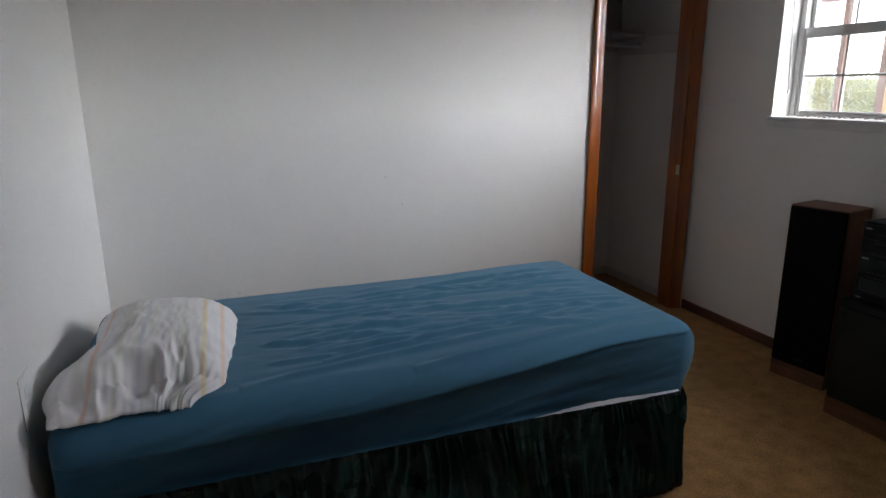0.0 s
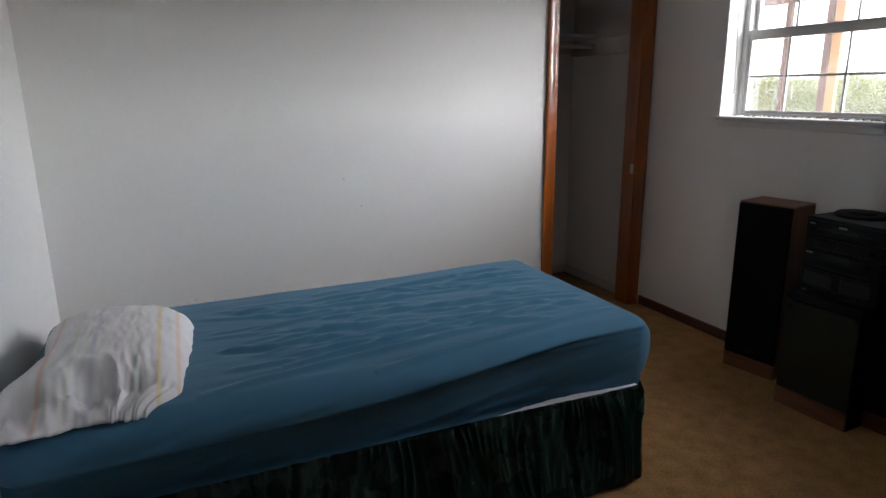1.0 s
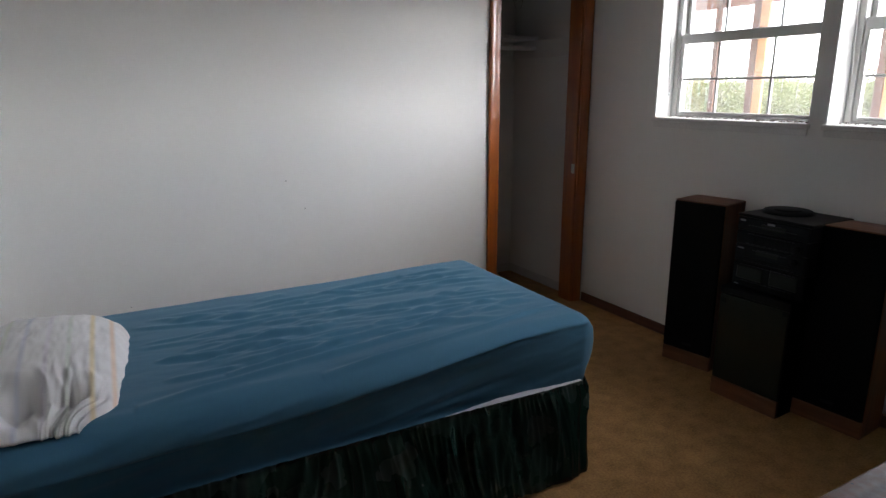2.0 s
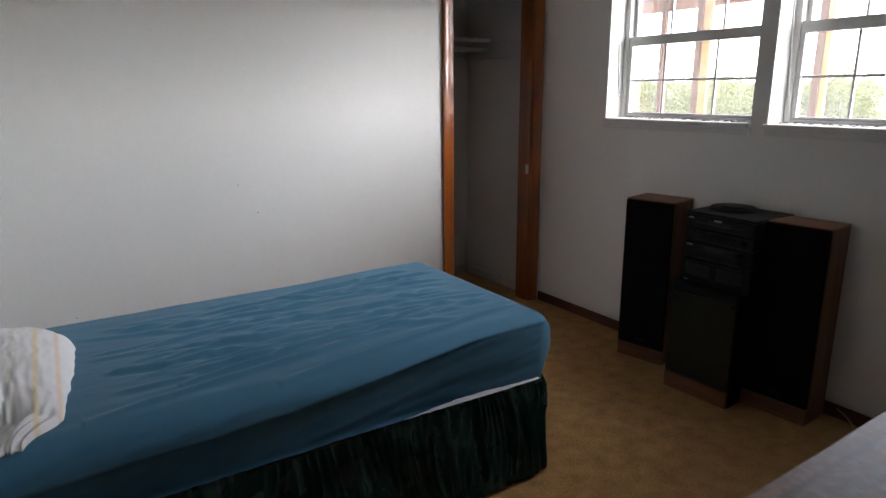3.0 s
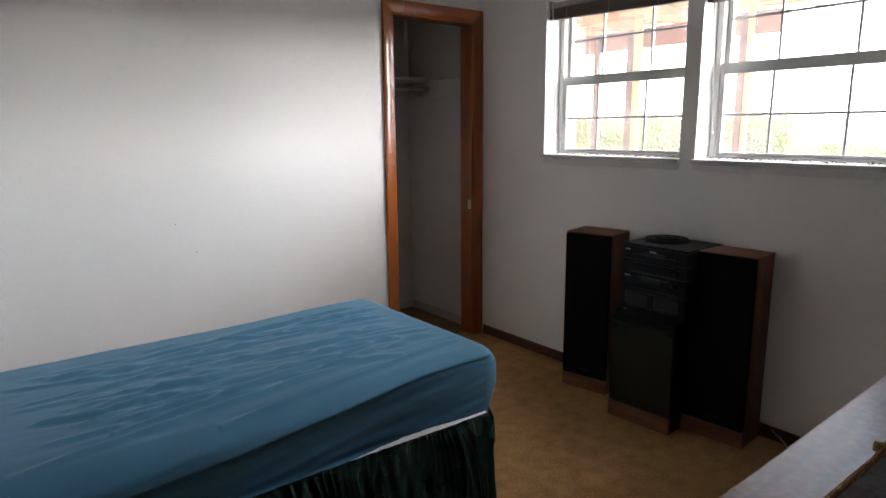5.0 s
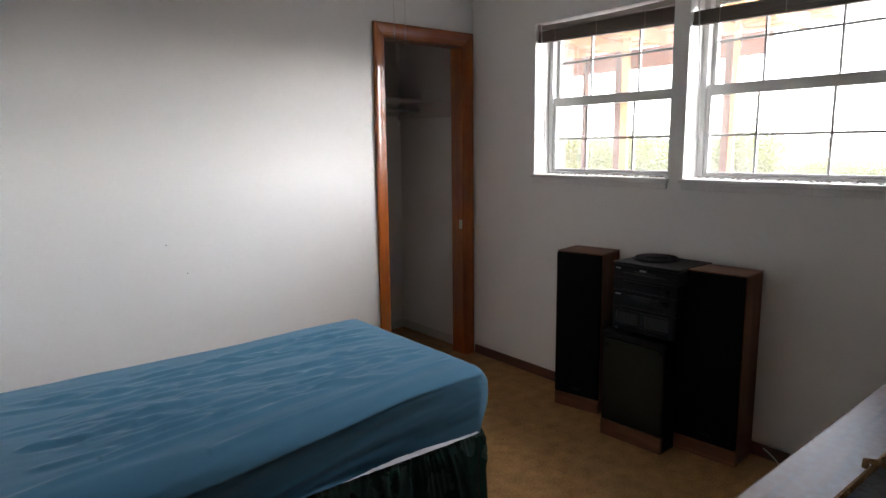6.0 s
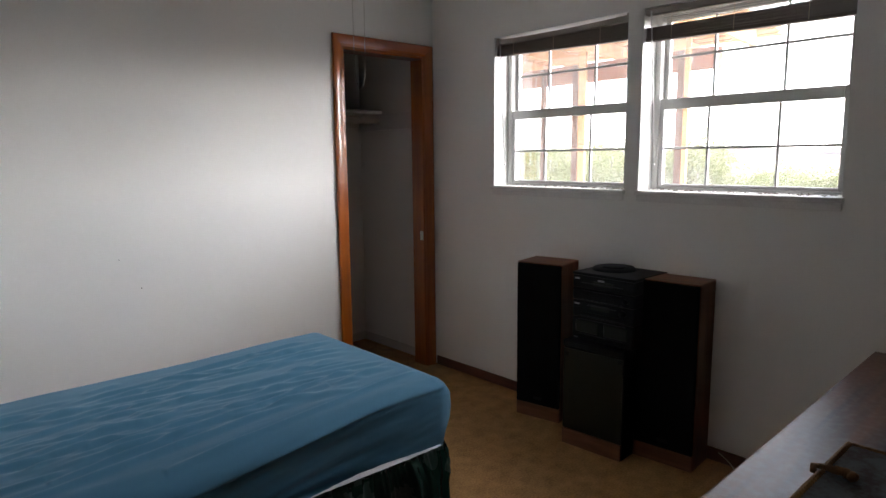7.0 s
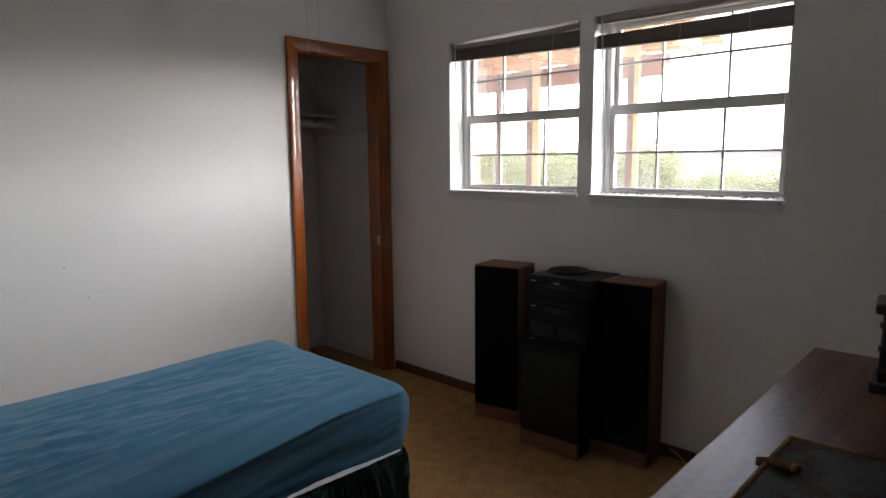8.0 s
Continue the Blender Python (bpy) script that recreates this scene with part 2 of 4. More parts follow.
def box(bm, x0, x1, y0, y1, z0, z1, bevel=0.0, seg=1):
    """A box between two corners, its edges rounded by bevel."""
    made = bmesh.ops.create_cube(bm, size=1)["verts"]
    for v in made:
        v.co = Vector(((x0 + x1) / 2 + v.co.x * (x1 - x0), (y0 + y1) / 2 + v.co.y * (y1 - y0), (z0 + z1) / 2 + v.co.z * (z1 - z0)))
    if bevel > 0:
        edges = list({e for v in made for e in v.link_edges})
        bmesh.ops.bevel(bm, geom=edges, offset=bevel, segments=seg, affect="EDGES", profile=0.5)
    return bm


def block(x0, x1, y0, y1, z0, z1, bevel=0.0, seg=1):
    return box(bmesh.new(), x0, x1, y0, y1, z0, z1, bevel, seg)


def rod(bm, a, b, r, sides=10, r2=None):
    """A round bar from a to b."""
    a, b = Vector(a), Vector(b)
    m = Matrix.Translation((a + b) / 2) @ (b - a).to_track_quat("Z", "Y").to_matrix().to_4x4()
    bmesh.ops.create_cone(bm, cap_ends=True, segments=sides, radius1=r, radius2=r if r2 is None else r2, depth=(b - a).length, matrix=m)
    return bm


def thing(name, x, y, z, label, category, group="", turn=0.0):
    """An Empty at a thing's base."""
    ob = new(name)
    ob.matrix_world = pose(x, y, z, 0, 0, turn)
    return tagged(ob, label, category, group)


def setting(name, bm, mat, label, smooth=False):
    return tagged(part(name, bm, mat, None, "", smooth), label, name.split("_")[0], "", "structure")


# ---- the room ----
WEST, EAST, NORTH, SOUTH, TOP = -0.5, 2.76, 3.105, -2.0, 2.44
OUT = 0.2
CL_N, CL_W = 3.93, 1.2

bm = bmesh.new()
box(bm, -0.7, 2.97, -2.15, 4.1, -0.12, 0)
setting("floor", bm, CARPET, "tan cut-pile carpet, faintly stained and worn")
setting("ceiling", block(-0.7, 2.97, -2.15, 4.1, TOP, TOP + 0.1), CEILING, "plain off-white painted ceiling")

# north wall with the closet opening
OP_W, OP_E, OP_T = 2.07, 2.682, 2.022
bm = bmesh.new()
box(bm, WEST, OP_W, NORTH, NORTH + 0.115, 0, TOP)
box(bm, OP_E, EAST, NORTH, NORTH + 0.115, 0, TOP)
box(bm, OP_W, OP_E, NORTH, NORTH + 0.115, OP_T, TOP)
setting("wall_north", bm, WALL, "off-white painted wall with small nail holes")
setting("wall_west", block(WEST - 0.2, WEST, -2.15, 4.1, 0, TOP), WALL, "off-white painted wall behind the bed's head")
bm = bmesh.new()
box(bm, WEST, EAST, SOUTH - 0.15, SOUTH, 0, TOP)
setting("wall_south", bm, WALL, "plain off-white painted wall across the room")

# east wall with two window openings
WIN = ((1.688, 2.571), (0.738, 1.619))
SILL_Z, HEAD_Z = 1.222, 2.075
bm = bmesh.new()
box(bm, EAST, EAST + OUT, -2.15, 4.1, 0, SILL_Z)
box(bm, EAST, EAST + OUT, -2.15, 4.1, HEAD_Z, TOP)
box(bm, EAST, EAST + OUT, -2.15, WIN[1][0], SILL_Z, HEAD_Z)
box(bm, EAST, EAST + OUT, WIN[1][1], WIN[0][0], SILL_Z, HEAD_Z)
box(bm, EAST, EAST + OUT, WIN[0][1], 4.1, SILL_Z, HEAD_Z)
setting("wall_east", bm, WALL, "off-white painted window wall in shade")
bm = bmesh.new()
box(bm, CL_W - 0.1, CL_W, NORTH + 0.115, CL_N, 0, TOP)
box(bm, CL_W - 0.1, EAST, CL_N, 4.1, 0, TOP)
setting("wall_closet", bm, WALL, "unlit off-white inner walls of the closet")

# baseboards
bm = bmesh.new()
box(bm, EAST - 0.013, EAST, SOUTH, NORTH - 0.02, 0, 0.06, 0.004)
setting("baseboard", bm, BASE_WOOD, "low dark-stained wooden baseboard")
bm = bmesh.new()
box(bm, WEST, 2.003, NORTH - 0.013, NORTH, 0, 0.06, 0.004)
setting("baseboard_north", bm, BASE_WOOD, "low dark-stained wooden baseboard behind the bed")
bm = bmesh.new()
box(bm, CL_W, EAST, CL_N - 0.013, CL_N, 0, 0.06, 0.004)
box(bm, EAST - 0.013, EAST, NORTH + 0.12, CL_N - 0.015, 0, 0.06, 0.004)
setting("baseboard_closet", bm, SHELF, "low painted baseboard inside the closet")


# ---- closet door frame ----
# cross-section of the casing: across the board from its opening edge, and how far it stands off the wall
CASING_WIDE = 0.069
CASING_FORM = ((0.0, 0.0005), (0.0, 0.006), (0.002, 0.0085), (0.006, 0.0095), (0.012, 0.0098), (0.016, 0.0105), (0.024, 0.0128), (0.032, 0.0148),
               (0.04, 0.0163), (0.047, 0.0175), (0.053, 0.0183), (0.059, 0.0186), (0.064, 0.0182), (0.067, 0.017), (0.069, 0.0145), (0.069, 0.0005))


def casing(inner, lean, z0, z1, head=None):
    """A moulded casing board swept along its length, with mitred ends. lean: the way from the opening edge to the outer edge."""
    bm = bmesh.new()
    ends = ([], [])
    for d, out in CASING_FORM:
        if head is None:
            pts = ((inner + lean * d, z0), (inner + lean * d, z1 + d))
        else:
            pts = ((head[0] - d, inner + d), (head[1] + d, inner + d))
        for e, (px, pz) in zip(ends, pts):
            e.append(bm.verts.new((px, NORTH - out, pz)))
    n = len(CASING_FORM)
    for i in range(n):
        bm.faces.new((ends[0][i], ends[0][(i + 1) % n], ends[1][(i + 1) % n], ends[1][i]))
    bm.faces.new(ends[0]), bm.faces.new(ends[1][::-1])
    bmesh.ops.recalc_face_normals(bm, faces=bm.faces[:])
    return bm


def eased(ob):
    """Smooth faces with the sharp arrises kept."""
    ob.data.set_sharp_from_angle(angle=radians(50))
    return ob


frame_ob = tagged(new("door_frame"), "orange-varnished wooden closet door frame without a door", "door frame", "", "structure")
eased(part("casing", casing(OP_W + 0.004, -1, 0, 2.0195), TRIM, frame_ob, "glossy orange-stained casing board", True))
eased(part("casing", casing(OP_E - 0.004, 1, 0, 2.0195), TRIM, frame_ob, "", True))
eased(part("casing", casing(2.02, 0, 0, 0, (OP_W + 0.004, OP_E - 0.004)), TRIM_X, frame_ob, "", True))
part("jamb", block(OP_W, OP_W + 0.016, NORTH + 0.0005, NORTH + 0.114, 0, OP_T - 0.016, 0.002), TRIM, frame_ob)
part("jamb", block(OP_E - 0.016, OP_E, NORTH + 0.0005, NORTH + 0.114, 0, OP_T - 0.016, 0.002), TRIM, frame_ob)
part("jamb", block(OP_W, OP_E, NORTH + 0.0005, NORTH + 0.114, OP_T - 0.0155, OP_T, 0.002), TRIM_X, frame_ob)
part("stop", block(OP_W + 0.0165, OP_W + 0.027, NORTH + 0.05, NORTH + 0.085, 0, OP_T - 0.017, 0.002), TRIM, frame_ob)
bm = block(OP_E - 0.019, OP_E - 0.0165, NORTH + 0.006, NORTH + 0.036, 0.855, 0.915, 0.001)
box(bm, OP_E - 0.02, OP_E - 0.0185, NORTH + 0.014, NORTH + 0.028, 0.872, 0.898)
part("strike_plate", bm, BRASS, frame_ob, "small worn brass strike plate")

# closet shelf, rod and cleats
shelf = thing("closet_shelf", 2.0, 3.79, 1.702, "white-painted closet shelf on cleats over a hanging rod", "shelf")
part("board", block(CL_W + 0.003 - 2.0, EAST - 0.003 - 2.0, -0.14, 0.138, 0.0, 0.022, 0.002), SHELF, shelf)
part("cleat", block(EAST - 0.022 - 2.0, EAST - 0.002 - 2.0, -0.55, 0.138, -0.115, -0.002, 0.002), SHELF, shelf)
part("cleat", block(CL_W + 0.003 - 2.0, EAST - 0.025 - 2.0, 0.12, 0.138, -0.09, -0.002, 0.002), SHELF, shelf)
part("hanging_rod", rod(bmesh.new(), (CL_W + 0.004 - 2.0, -0.12, -0.055), (EAST - 0.024 - 2.0, -0.12, -0.055), 0.016, 16), SHELF, shelf, "white round hanging rod", True)


# ---- windows ----
def window(name, y0, y1, label):
    """A single-hung window in its opening: frame, two sashes, muntins, panes, sill and apron."""
    w = tagged(new(name), label, "window", "", "structure")
    x = EAST + 0.118
    z0, z1, mid = SILL_Z + 0.004, HEAD_Z, 1.66
    for n, a in (("jamb_lining", (EAST + 0.001, x, y1 - 0.006, y1, z0, z1)), ("jamb_lining", (EAST + 0.001, x, y0, y0 + 0.006, z0, z1)),
                 ("head_lining", (EAST + 0.001, x, y0 + 0.006, y1 - 0.006, z1 - 0.006, z1))):
        part(n, block(*a), WHITE, w)
    a, b = y0 + 0.006, y1 - 0.006
    f = 0.03
    for n, q in (("frame_side", (x, x + 0.07, a, a + f, z0, z1)), ("frame_side", (x, x + 0.07, b - f, b, z0, z1)),
                 ("frame_head", (x, x + 0.07, a + f, b - f, z1 - f, z1)), ("frame_foot", (x, x + 0.07, a + f, b - f, z0, z0 + 0.014))):
        part(n, block(*q, 0.003), VINYL if n == "frame_side" else ALU, w)
    a, b = a + f, b - f
    s = 0.022
    for n, xs, q0, q1 in (("lower_sash", x + 0.006, z0 + 0.0145, mid), ("upper_sash", x + 0.038, mid - 0.035, z1 - f)):
        bm = bmesh.new()
        low, high = (0.014, 0.05) if n == "lower_sash" else (0.038, 0.022)
        box(bm, xs, xs + 0.026, a, a + s, q0, q1, 0.002)
        box(bm, xs, xs + 0.026, b - s, b, q0, q1, 0.002)
        box(bm, xs + 0.001, xs + 0.025, a + s, b - s, q0, q0 + low, 0.002)
        box(bm, xs - 0.004, xs + 0.025, a + s, b - s, q1 - high, q1, 0.002)
        sash = part(n, bm, ALU, w, "dull aluminium sash")
        p0, p1, r0, r1 = a + s, b - s, q0 + low, q1 - high
        cols = [p0, p0 + 0.313 * (p1 - p0), p0 + 0.715 * (p1 - p0), p1]
        rows = [r0, 1.426 if n == "lower_sash" else 1.857, r1]
        for c in cols[1:3]:
            part("muntin", block(xs + 0.006, xs + 0.02, c - 0.006, c + 0.006, r0, r1, 0.002), ALU, sash)
        for i in range(3):
            g = (0 if i == 0 else 0.006), (0 if i == 2 else 0.006)
            part("muntin", block(xs + 0.007, xs + 0.019, cols[i] + g[0], cols[i + 1] - g[1], rows[1] - 0.006, rows[1] + 0.006, 0.002), ALU, sash)
            for j in range(2):
                h = (0 if j == 0 else 0.006), (0 if j == 1 else 0.006)
                pane = part("pane", block(xs + 0.012, xs + 0.015, cols[i] + g[0], cols[i + 1] - g[1], rows[j] + h[0], rows[j + 1] - h[1]), GLASS, sash)
                pane.visible_shadow = False
    drip = random.Random(int(y0 * 100))
    for _ in range(16):
        y, top, long = drip.uniform(a + 0.04, b - 0.04), drip.uniform(1.3, 1.95), drip.uniform(0.012, 0.07)
        if abs(top - 1.63) < 0.06 or abs(top - long - 1.63) < 0.06:
            continue
        xs = x + (0.0165 if top < 1.6 else 0.0485)
        part("paint_drip", block(xs, xs + 0.0012, y, y + drip.uniform(0.0012, 0.003), top - long, top), FLAKE, w)
    part("sill", block(EAST - 0.024, x, y0 - 0.004, y1 + 0.004, SILL_Z - 0.018, SILL_Z + 0.003, 0.004, 2), SILL, w, "white-painted sill with litter")
    part("apron", block(EAST - 0.013, EAST - 0.001, y0 + 0.002, y1 - 0.002, SILL_Z - 0.05, SILL_Z - 0.019, 0.003), SILL, w)
    return w


window("window_1", *WIN[0], "single-hung aluminium window with muntins and dusty panes")
window("window_2", *WIN[1], "single-hung aluminium window with muntins over a littered sill")


def lath(h, x0, x1, z0, z1, bow=0.0, tilt=0.0, turn=0.0):
    """A long thin slat across the window that may sag in the middle, slope or be turned about its length."""
    bm = bmesh.new()
    rows = []
    for i in range(13):
        y = -h + 2 * h * i / 12
        dz = -bow * (1 - (y / h) ** 2) + tilt * y / h
        mx, mz = (x0 + x1) / 2, (z0 + z1) / 2
        row = []
        for px, pz in ((x0, z0), (x1, z0), (x1, z1), (x0, z1)):
            u, v = px - mx, pz - mz
            row.append(bm.verts.new((mx + u * math.cos(turn) - v * math.sin(turn), y, mz + u * math.sin(turn) + v * math.cos(turn) + dz)))
        rows.append(row)
    for p, q in zip(rows, rows[1:]):
        for k in range(4):
            bm.faces.new((p[k], p[(k + 1) % 4], q[(k + 1) % 4], q[k]))
    bm.faces.new(rows[0][::-1]), bm.faces.new(rows[-1])
    bmesh.ops.recalc_face_normals(bm, faces=bm.faces[:])
    return bm


def blind(y0, y1, rail, open_slats, stacked, tilt, bow):
    """A raised slatted blind: bowed headrail, open and stacked slats, bottom rail, wand and cords."""
    b = thing("window_blind", EAST + 0.034, (y0 + y1) / 2, HEAD_Z, "raised brown slatted blind bunched at the window head", "blind", "raised window blinds")
    h = (y1 - y0) / 2 - 0.008
    part("headrail", lath(h, -0.02, 0.02, -rail - 0.026, -rail, bow), RAIL, b, "taupe metal headrail")
    for y in (-h + 0.008, h - 0.008):
        part("bracket", block(-0.022, 0.022, y - 0.008, y + 0.008, -rail - 0.03, -0.007, 0.002), RAIL, b)
    z = -rail - 0.034
    for i in range(open_slats):
        part("slat", lath(h - 0.006, -0.013, 0.013, z - 0.0006, z + 0.0006, 0.002, tilt * (i + 1) / (open_slats + 1), 0.3), SLAT, b, "pale slat tilted open")
        z -= 0.0105
    for i in range(stacked):
        s = 0.002 * math.sin(i * 2.1)
        part("slat", lath(h - 0.004 + s, -0.017 + s, 0.013 + s, z - 0.0019, z, 0.001 * math.sin(i * 1.7) + 0.001, tilt * (i + 1) / stacked), BLIND, b)
        z -= 0.0036
    part("bottom_rail", lath(h - 0.002, -0.018, 0.014, z - 0.015, z, 0.001, tilt), BLIND, b, "brown bottom rail")
    bm = rod(bmesh.new(), (-0.024, h - 0.03, -0.02), (-0.012, h - 0.062, -0.72), 0.0035, 8)
    rod(bm, (-0.012, h - 0.062, -0.72), (-0.012, h - 0.0625, -0.735), 0.006, 8)
    part("wand", bm, VINYL, b, "thin clear-white tilt wand", True)
    for s in (-0.62, 0.05, 0.7):
        zz = z + tilt * s
        part("ladder_cord", block(-0.0206, -0.0195, s * h - 0.0012, s * h + 0.0012, zz - 0.01, -rail - 0.026), CREAM, b)
    return b


blind(*WIN[0], 0.016, 0, 15, 0.012, 0.008)
blind(*WIN[1], 0.008, 5, 15, 0.009, 0.006)


# ---- bed ----
BX0, BX1, BY0, BY1 = -0.465, 1.58, 1.645, 2.64
MAT_TOP, MAT_LOW = 0.557, 0.25
bed = thing("bed", 0.55, 2.13, 0, "single bed with a blue fitted sheet and dark green gathered skirt", "bed")
off = Matrix.Translation((-0.55, -2.13, 0))


def rounded(x0, x1, y0, y1, z0, z1, r, nx, ny, nz):
    """A box of many small faces with round edges."""
    bm = bmesh.new()
    half = Vector(((x1 - x0) / 2, (y1 - y0) / 2, (z1 - z0) / 2))
    mid = Vector(((x0 + x1) / 2, (y0 + y1) / 2, (z0 + z1) / 2))
    cache = {}

    def vert(i, j, k):
        key = (i, j, k)
        if key not in cache:
            p = Vector(((2 * i / nx - 1) * half.x, (2 * j / ny - 1) * half.y, (2 * k / nz - 1) * half.z))
            q = Vector([max(-h + r, min(h - r, c)) for c, h in zip(p, half)])
            d = p - q
            cache[key] = bm.verts.new(mid + (q + d.normalized() * r if d.length > 1e-9 else p))
        return cache[key]

    for i in range(nx):
        for j in range(ny):
            bm.faces.new([vert(*c) for c in ((i, j, nz), (i + 1, j, nz), (i + 1, j + 1, nz), (i, j + 1, nz))])
            bm.faces.new([vert(*c) for c in ((i, j + 1, 0), (i + 1, j + 1, 0), (i + 1, j, 0), (i, j, 0))])
    for i in range(nx):
        for k in range(nz):
            bm.faces.new([vert(*c) for c in ((i, 0, k), (i + 1, 0, k), (i + 1, 0, k + 1), (i, 0, k + 1))])
            bm.faces.new([vert(*c) for c in ((i, ny, k + 1), (i + 1, ny, k + 1), (i + 1, ny, k), (i, ny, k))])
    for j in range(ny):
        for k in range(nz):
            bm.faces.new([vert(*c) for c in ((0, j, k + 1), (0, j + 1, k + 1), (0, j + 1, k), (0, j, k))])
            bm.faces.new([vert(*c) for c in ((nx, j, k), (nx, j + 1, k), (nx, j + 1, k + 1), (nx, j, k + 1))])
    return bm


def ridge(x, y, ax, ay, bx, by, wide):
    """How strongly a fold from a to b lifts the cloth at (x, y)."""
    dx, dy = bx - ax, by - ay
    if x < min(ax, bx) - 0.08 or x > max(ax, bx) + 0.08:
        return 0.0
    n = math.hypot(dx, dy)
    u = ((x - ax) * dx + (y - ay) * dy) / n / n
    if u < -0.2 or u > 1.2:
        return 0.0
    v = ((x - ax) * dy - (y - ay) * dx) / n
    ends = max(0.0, min(1.0, (u + 0.15) * 4)) * max(0.0, min(1.0, (1.15 - u) * 4))
    return ends * (math.exp(-(v / wide) ** 2) - 0.3 * math.exp(-((v - 1.8 * wide) / wide) ** 2))


rng = random.Random(7)
FOLDS = [(1.25, 1.98, 0.35, 1.84, 0.013, 0.010), (1.1, 1.9, 0.1, 1.74, 0.018, 0.008), (1.42, 1.8, 0.6, 1.7, 0.013, 0.009),
         (1.0, 1.86, 0.55, 1.8, 0.012, 0.006), (1.45, 1.95, 1.15, 1.88, 0.014, 0.004)]
for _ in range(110):
    fx, fy, fl, fa = rng.uniform(0.08, 1.15), rng.uniform(1.85, 2.48), rng.uniform(0.1, 0.38), rng.gauss(-0.04, 0.2)
    FOLDS.append((fx, fy, fx + fl * math.cos(fa), fy + fl * math.sin(fa), rng.uniform(0.01, 0.017), rng.uniform(0.002, 0.0055)))


def smoothstep(a, b, v):
    v = max(0.0, min(1.0, (v - a) / (b - a)))
    return v * v * (3 - 2 * v)


bm = rounded(BX0, BX1, BY0, BY1, MAT_LOW, MAT_TOP, 0.08, 400, 230, 46)
for v in bm.verts:
    x, y, z = v.co
    if z > MAT_TOP - 0.08:
        lift = 1.5 * sum(a * ridge(x, y, p, q, r, s, w) for p, q, r, s, w, a in FOLDS)
        lift += 0.004 * noise.noise(Vector((x * 2.2, y * 3.0, 0.3))) + 0.0022 * noise.noise(Vector((x * 7 + y * 3, y * 17, 2.0)))
        inner = smoothstep(0.0, 0.08, min(x - BX0, BX1 - x - 0.03, y - BY0 + 0.03, BY1 - y - 0.01))
        v.co.z += lift * inner + 0.012 * smoothstep(0.8, 1.4, x)
    # the long side facing the room: the cloth rolls over, then tucks in under a crease
    near = 1 - smoothstep(0.0, 0.06, y - BY0)
    if near > 0:
        crease = 0.452 + 0.088 * smoothstep(0.25, 1.4, x) + 0.006 * math.sin(x * 3.0)
        # below the crease the cloth is drawn in under the mattress
        drawn = max(0.0, min(1.0, (crease - z) / (crease - MAT_LOW)))
        v.co.y += near * ((0.026 * smoothstep(0.0, 0.07, drawn) + 0.075 * drawn) * (1 - 0.75 * smoothstep(1.0, 1.5, x)) - 0.012 * smoothstep(-0.02, 0.01, z - crease))
        v.co.y += near * (0.007 * noise.noise(Vector((x * 1.3 + z * 5, z * 26 - x * 4.5, 1.0))) + 0.003 * noise.noise(Vector((x * 6, z * 40 - x * 9, 3.0))))
    foot = 1 - smoothstep(0.0, 0.06, BX1 - x)
    if foot > 0:
        v.co.x += foot * (0.01 * noise.noise(Vector((y * 9, z * 12, 5.0))) + 0.007 * noise.noise(Vector((y * 32, z * 7, 2.0))) * (1 - smoothstep(0.0, 0.12, y - BY0)) - 0.03 * (1 - smoothstep(0.3, 0.42, z)))
        # the gathered corner of the fitted sheet
        v.co.x += foot * 0.016 * math.exp(-((y - BY0 - 0.03) / 0.045) ** 2 - ((z - 0.45) / 0.05) ** 2)
    head = 1 - smoothstep(0.0, 0.06, x - BX0)
    v.co.x += head * 0.008 * noise.noise(Vector((y * 7, z * 10, 9.0)))
bm.transform(off)
part("mattress", bm, SHEET, bed, "mattress under a wrinkled steel-blue fitted sheet", True)
bm = block(BX0 + 0.03, BX1 - 0.06, BY0 + 0.06, BY1 - 0.03, 0.16, MAT_LOW + 0.004, 0.006, 2)
bm.transform(off)
part("box_spring", bm, TICKING, bed, "white box spring")
bm = bmesh.new()
strip = []
for i in range(91):
    x = 0.86 + i * 0.0072
    h = -0.015 + 0.009 * smoothstep(0.8, 1.4, x) + 0.002 * noise.noise(Vector((x * 30, 0, 0)))
    y = BY0 + 0.022 - 0.014 * smoothstep(1.1, 1.5, x) - 0.002 * noise.noise(Vector((x * 45, 3, 0)))
    h -= 0.013 * (1 - smoothstep(0.86, 1.15, x))
    strip.append([bm.verts.new(q) for q in ((x, y, 0.3), (x, y - 0.003, 0.312), (x, y, 0.32 + h), (x, y + 0.03, 0.322 + h))])
for a, b in zip(strip, strip[1:]):
    for k in range(3):
        bm.faces.new((a[k], b[k], b[k + 1], a[k + 1]))
bm.transform(off)
part("box_spring_edge", bm, TICKING, bed, "white quilted edge showing above the skirt", True)
for x, y in ((BX0 + 0.12, BY0 + 0.12), (BX1 - 0.12, BY0 + 0.12), (BX0 + 0.12, BY1 - 0.12), (BX1 - 0.12, BY1 - 0.12)):
    bm = rod(bmesh.new(), (x, y, 0), (x, y, 0.16), 0.025, 12)
    bm.transform(off)
    part("leg", bm, BLACK, bed)


